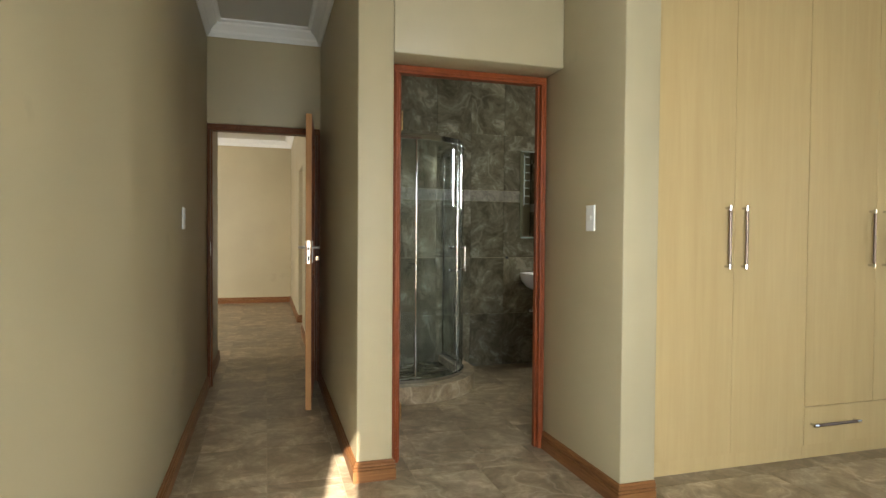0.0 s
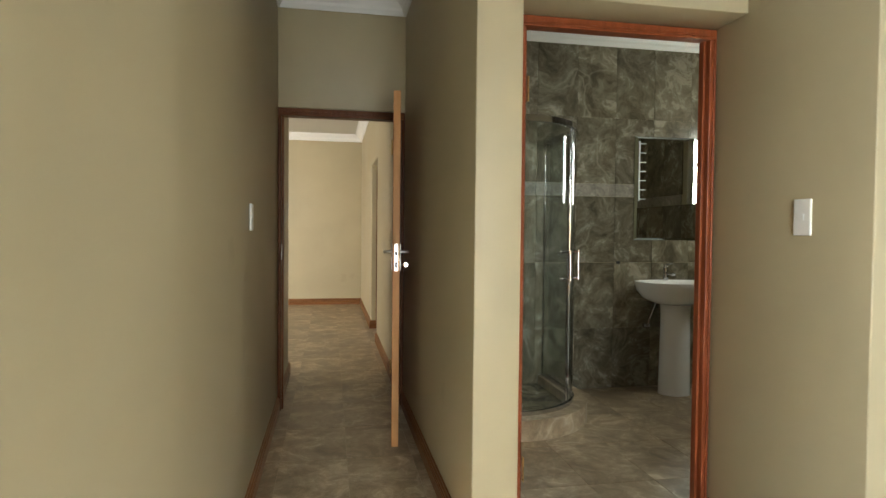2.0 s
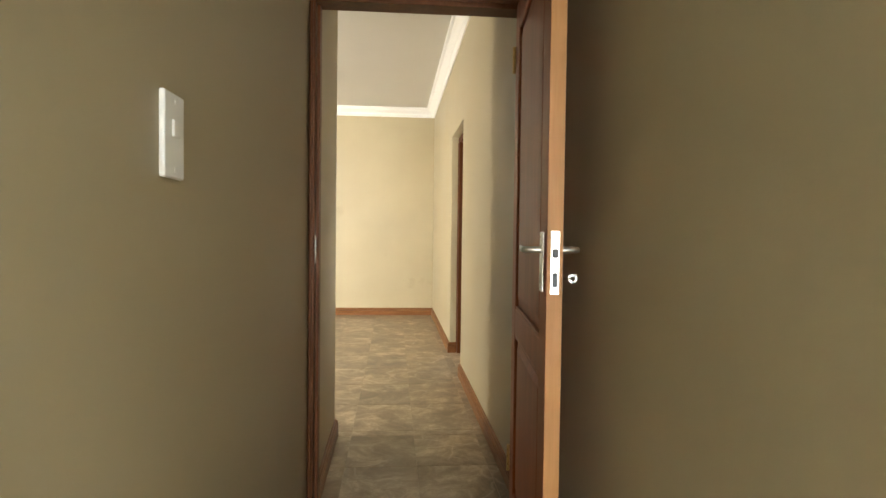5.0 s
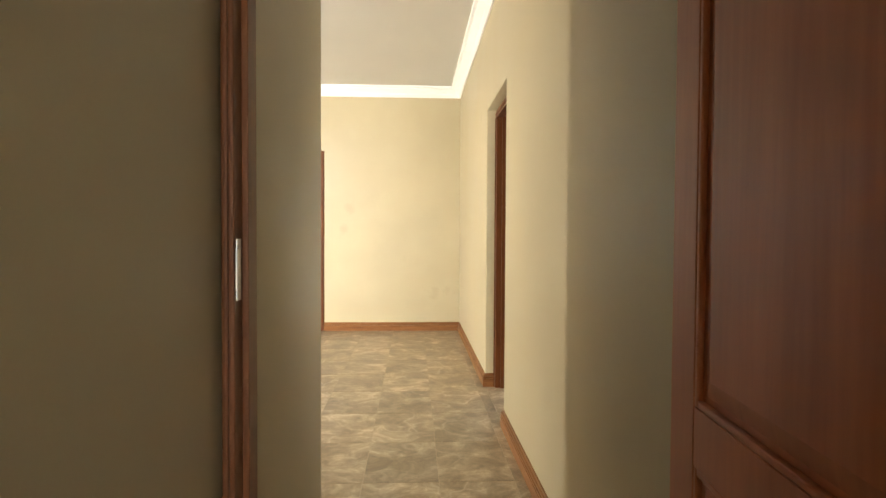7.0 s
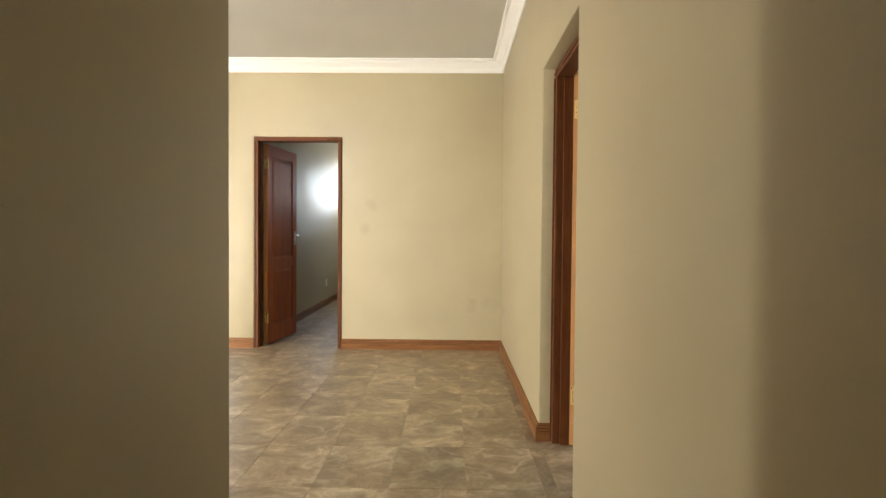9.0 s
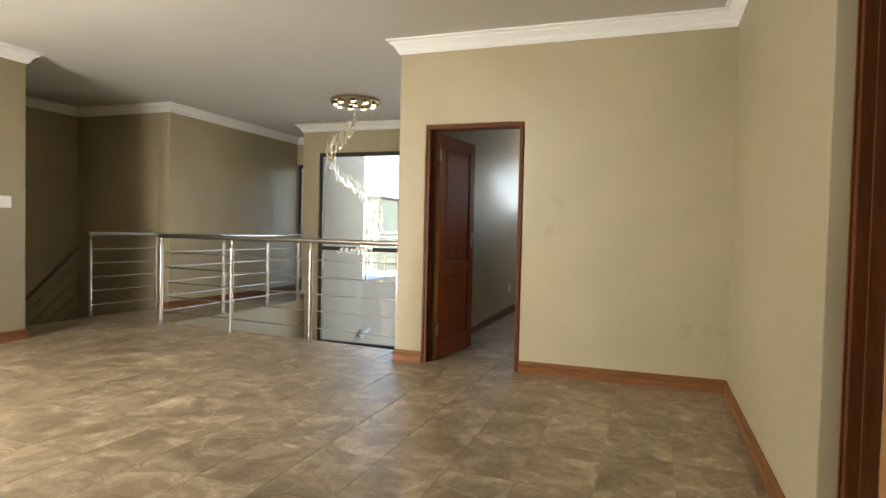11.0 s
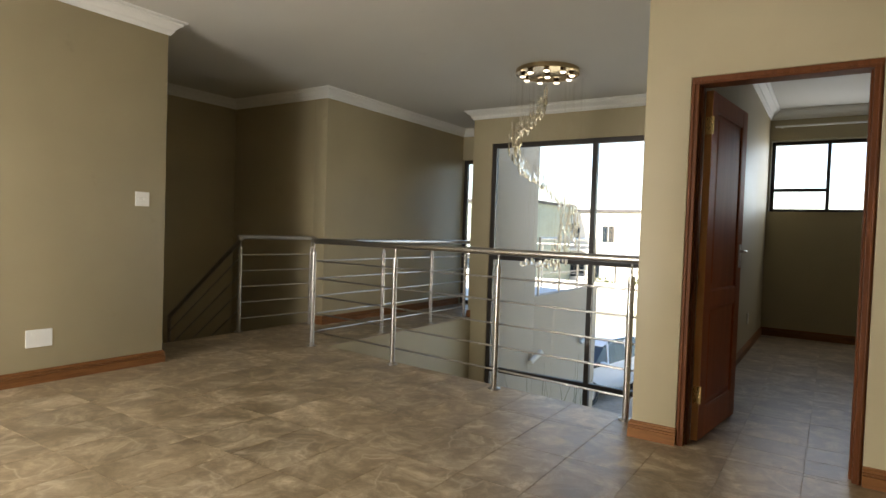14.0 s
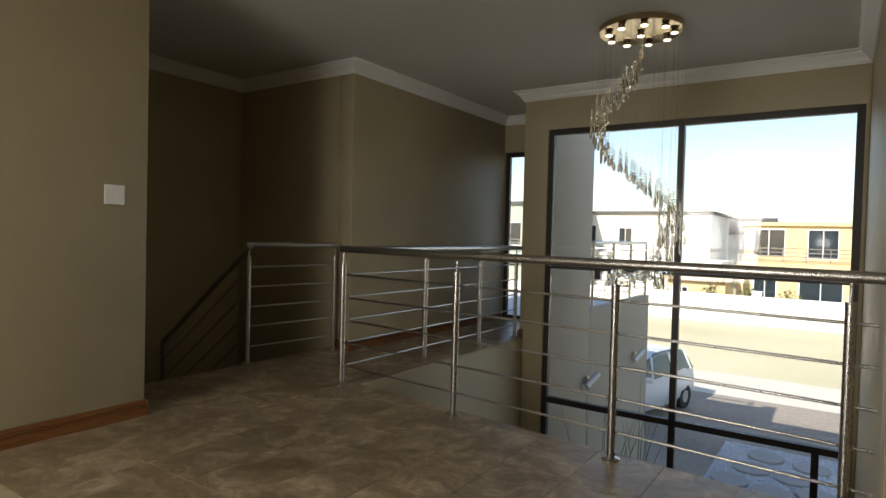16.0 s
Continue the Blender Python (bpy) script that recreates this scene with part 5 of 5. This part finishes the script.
for i in range(7):
    root = empty("shrub", (-13.5 + i * 2.3 + rng.uniform(-0.5, 0.5), 43.0 + rng.uniform(-0.2, 0.8), GROUND))
    bm = bmesh.new()
    for k in range(160):
        a, e, r = rng.uniform(0, 6.28), rng.uniform(0.1, 1.5), rng.uniform(0.25, 0.75)
        c = Vector((r * math.cos(a) * math.cos(e), r * math.sin(a) * math.cos(e), 0.9 + r * math.sin(e) * 1.2))
        u = Vector((rng.uniform(-1, 1), rng.uniform(-1, 1), rng.uniform(-1, 1))).normalized() * 0.11
        v = u.cross(Vector((rng.uniform(-1, 1), rng.uniform(-1, 1), 1))).normalized() * 0.05
        bm.faces.new([bm.verts.new(c - u), bm.verts.new(c + v), bm.verts.new(c + u), bm.verts.new(c - v)])
    part("crown", bm, M_LEAF, root)
    part("trunk", tube((0, 0, 0), (0, 0, 1.1), 0.04, 6, 0.02), M_THATCH, root)
    tagged(root, "loose green garden shrub behind the boundary wall", "shrub", "garden shrubs")

# ---- tiles, last ----


def clip(poly, region):
    """A convex piece of poly inside a convex region given anticlockwise."""
    out = poly
    for i in range(len(region)):
        (ax, ay), (bx, by) = region[i], region[(i + 1) % len(region)]
        src, out = out, []
        for j in range(len(src)):
            p, q = src[j], src[(j + 1) % len(src)]
            dp = (bx - ax) * (p[1] - ay) - (by - ay) * (p[0] - ax)
            dq = (bx - ax) * (q[1] - ay) - (by - ay) * (q[0] - ax)
            if dp >= -1e-9:
                out.append(p)
            if (dp >= 0) != (dq >= 0) and abs(dp - dq) > 1e-12:
                f = dp / (dp - dq)
                out.append((p[0] + (q[0] - p[0]) * f, p[1] + (q[1] - p[1]) * f))
        if len(out) < 3:
            return []
    return out


def area(poly):
    return 0.5 * sum(poly[i][0] * poly[(i + 1) % len(poly)][1] - poly[(i + 1) % len(poly)][0] * poly[i][1] for i in range(len(poly)))


def tile_faces(poly, gap=0.0013, thick=0.005, cham=0.0007):
    """Vertices and faces of a tile: sides, a fine chamfer and the face at height 0."""
    cx, cy = sum(p[0] for p in poly) / len(poly), sum(p[1] for p in poly) / len(poly)

    def inset(g):
        r = []
        for x, y in poly:
            dx, dy = cx - x, cy - y
            r.append((x + math.copysign(min(g, abs(dx)), dx), y + math.copysign(min(g, abs(dy)), dy)))
        return r

    n = len(poly)
    a, b = inset(gap), inset(gap + cham)
    vs = [(x, y, -thick) for x, y in a] + [(x, y, -cham) for x, y in a] + [(x, y, 0.0) for x, y in b]
    fs = [tuple(range(2 * n, 3 * n))]
    for lvl in (0, n):
        for i in range(n):
            j = (i + 1) % n
            fs.append((lvl + i, lvl + j, lvl + n + j, lvl + n + i))
    return vs, fs


TW, TL = 0.351, 0.525


def tiles_on(regions, ox, oy):
    """Pieces of a straight grid inside convex regions: (centre, polygon, whole)."""
    out = []
    xs = [p[0] for r in regions for p in r]
    ys = [p[1] for r in regions for p in r]
    i0, i1 = math.floor((min(xs) - ox) / TW), math.ceil((max(xs) - ox) / TW)
    for i in range(i0, i1):
        j0, j1 = math.floor((min(ys) - oy) / TL), math.ceil((max(ys) - oy) / TL)
        for j in range(j0, j1):
            x, y = ox + i * TW, oy + j * TL
            full = [(x, y), (x + TW, y), (x + TW, y + TL), (x, y + TL)]
            for r in regions:
                p = clip(full, r)
                if len(p) >= 3 and area(p) > 0.0012:
                    out.append(((x + TW / 2, y + TL / 2), p, abs(area(p) - TW * TL) < 1e-5))
    return out


def lay_parts(parent, pieces, material):
    vs, fs = tile_faces([(-TW / 2, -TL / 2), (TW / 2, -TL / 2), (TW / 2, TL / 2), (-TW / 2, TL / 2)])
    shared = bpy.data.meshes.new("tile")
    shared.from_pydata(vs, [], fs)
    shared.materials.append(material)
    for (cx, cy), poly, whole in pieces:
        me = shared
        if not whole:
            vs, fs = tile_faces([(x - cx, y - cy) for x, y in poly])
            me = bpy.data.meshes.new("tile")
            me.from_pydata(vs, [], fs)
            me.materials.append(material)
        ob = new("tile", me)
        ob.location = (cx, cy, 0)
        ob.parent = parent


def lay_joined(parent, pieces, material):
    verts, faces = [], []
    for _, poly, _ in pieces:
        vs, fs = tile_faces(poly)
        k = len(verts)
        verts += vs
        faces += [tuple(k + i for i in f) for f in fs]
    me = bpy.data.meshes.new("tiles")
    me.from_pydata(verts, [], faces)
    me.materials.append(material)
    ob = new("tiles", me)
    ob.parent = parent
    tagged(ob, kind="stuff")


def rect(x0, y0, x1, y1):
    return [(x0, y0), (x1, y0), (x1, y1), (x0, y1)]


hall_regions = [rect(-6.01, 5.75, 0.40, 10.60), rect(-6.72, 9.90, -6.01, 10.60),
                [(-6.72, 10.60), (-2.30, 10.60), (-2.30, 10.98), (-5.50, 11.31), (-6.72, 11.436)],
                [(-6.72, 11.436), (-5.50, 11.31), (-5.50, 12.20), (-6.72, 12.20)], rect(-6.45, 12.20, -5.50, 15.30)]
OX, OY = -0.016, 6.88
hall = tiles_on(hall_regions, OX, OY)
lay_parts(tile_floor, hall, M_TILE)
bed_pieces = tiles_on([rect(-0.46, 2.60, 0.40, 5.75), rect(-0.46, -1.0, 1.49, 2.60), rect(1.49, -1.0, 4.3, 2.80), rect(0.56, 2.60, 1.49, 2.86)], OX, OY)
lay_parts(floor_bed, [p for p in bed_pieces if p[0][0] < 2.2 and p[0][1] > 1.2], M_TILE)
lay_joined(floor_bed, [p for p in bed_pieces if not (p[0][0] < 2.2 and p[0][1] > 1.2)], M_TILE)
lay_parts(floor_bath, tiles_on([rect(0.55, 2.86, 3.3, 4.9)], OX + 0.1, OY), M_TILE)
lay_parts(floor_study, tiles_on([rect(-2.08, 10.83, 1.6, 15.6), rect(-2.05, 10.6, -1.175, 10.83)], OX, OY), M_TILE)
lay_joined(floor_side, tiles_on([rect(0.62, 5.1, 3.5, 10.6), rect(0.40, 7.12, 0.62, 8.05)], OX, OY), M_TILE)


def clad(parent, origin, rz, length, name, holes=(), xo=0.0):
    """Tile a wall: its own x along the wall, height up, with a narrow listello course; holes as (from, to, bottom, top)."""
    root_m = pose(*origin, 0, 0, rz) @ pose(0, 0, 0, 90)
    rows = [(0.0, 0.48), (0.48, 1.0), (1.0, 1.52), (1.52, 1.62), (1.62, 2.135), (2.135, 2.69)]
    for r, (z0, z1) in enumerate(rows):
        listello = z1 - z0 < 0.2
        tw = 0.165 if listello else 0.325
        x = xo - tw * math.ceil((xo + 0.001) / tw)
        while x < length:
            a, b = max(0, x), min(length, x + tw)
            x += tw
            if b - a < 0.01:
                continue
            if any(h[0] < (a + b) / 2 < h[1] and h[2] < (z0 + z1) / 2 < h[3] for h in holes):
                continue
            cx, cz = (a + b) / 2, (z0 + z1) / 2
            vs, fs = tile_faces([(a - cx, z0 - cz), (b - cx, z0 - cz), (b - cx, z1 - cz), (a - cx, z1 - cz)], 0.0012, 0.011)
            me = bpy.data.meshes.new("tile")
            me.from_pydata(vs, [], fs)
            me.materials.append(M_LISTELLO if listello else M_BATH_TILE)
            ob = new("tile", me)
            ob.matrix_world = root_m @ pose(cx, cz, 0)
            ob.parent = parent


W = bpy.data.objects
clad(W["wall_bath_back"], (0.55, 4.888, 0), 0, 2.75, "back", xo=1.55)
clad(W["wall_corridor_east"], (0.577, 2.87, 0), 90, 2.02, "west")
clad(W["wall_bath_east"], (3.288, 4.888, 0), -90, 2.02, "east", [(0.56, 0.93, 1.45, 2.3)])
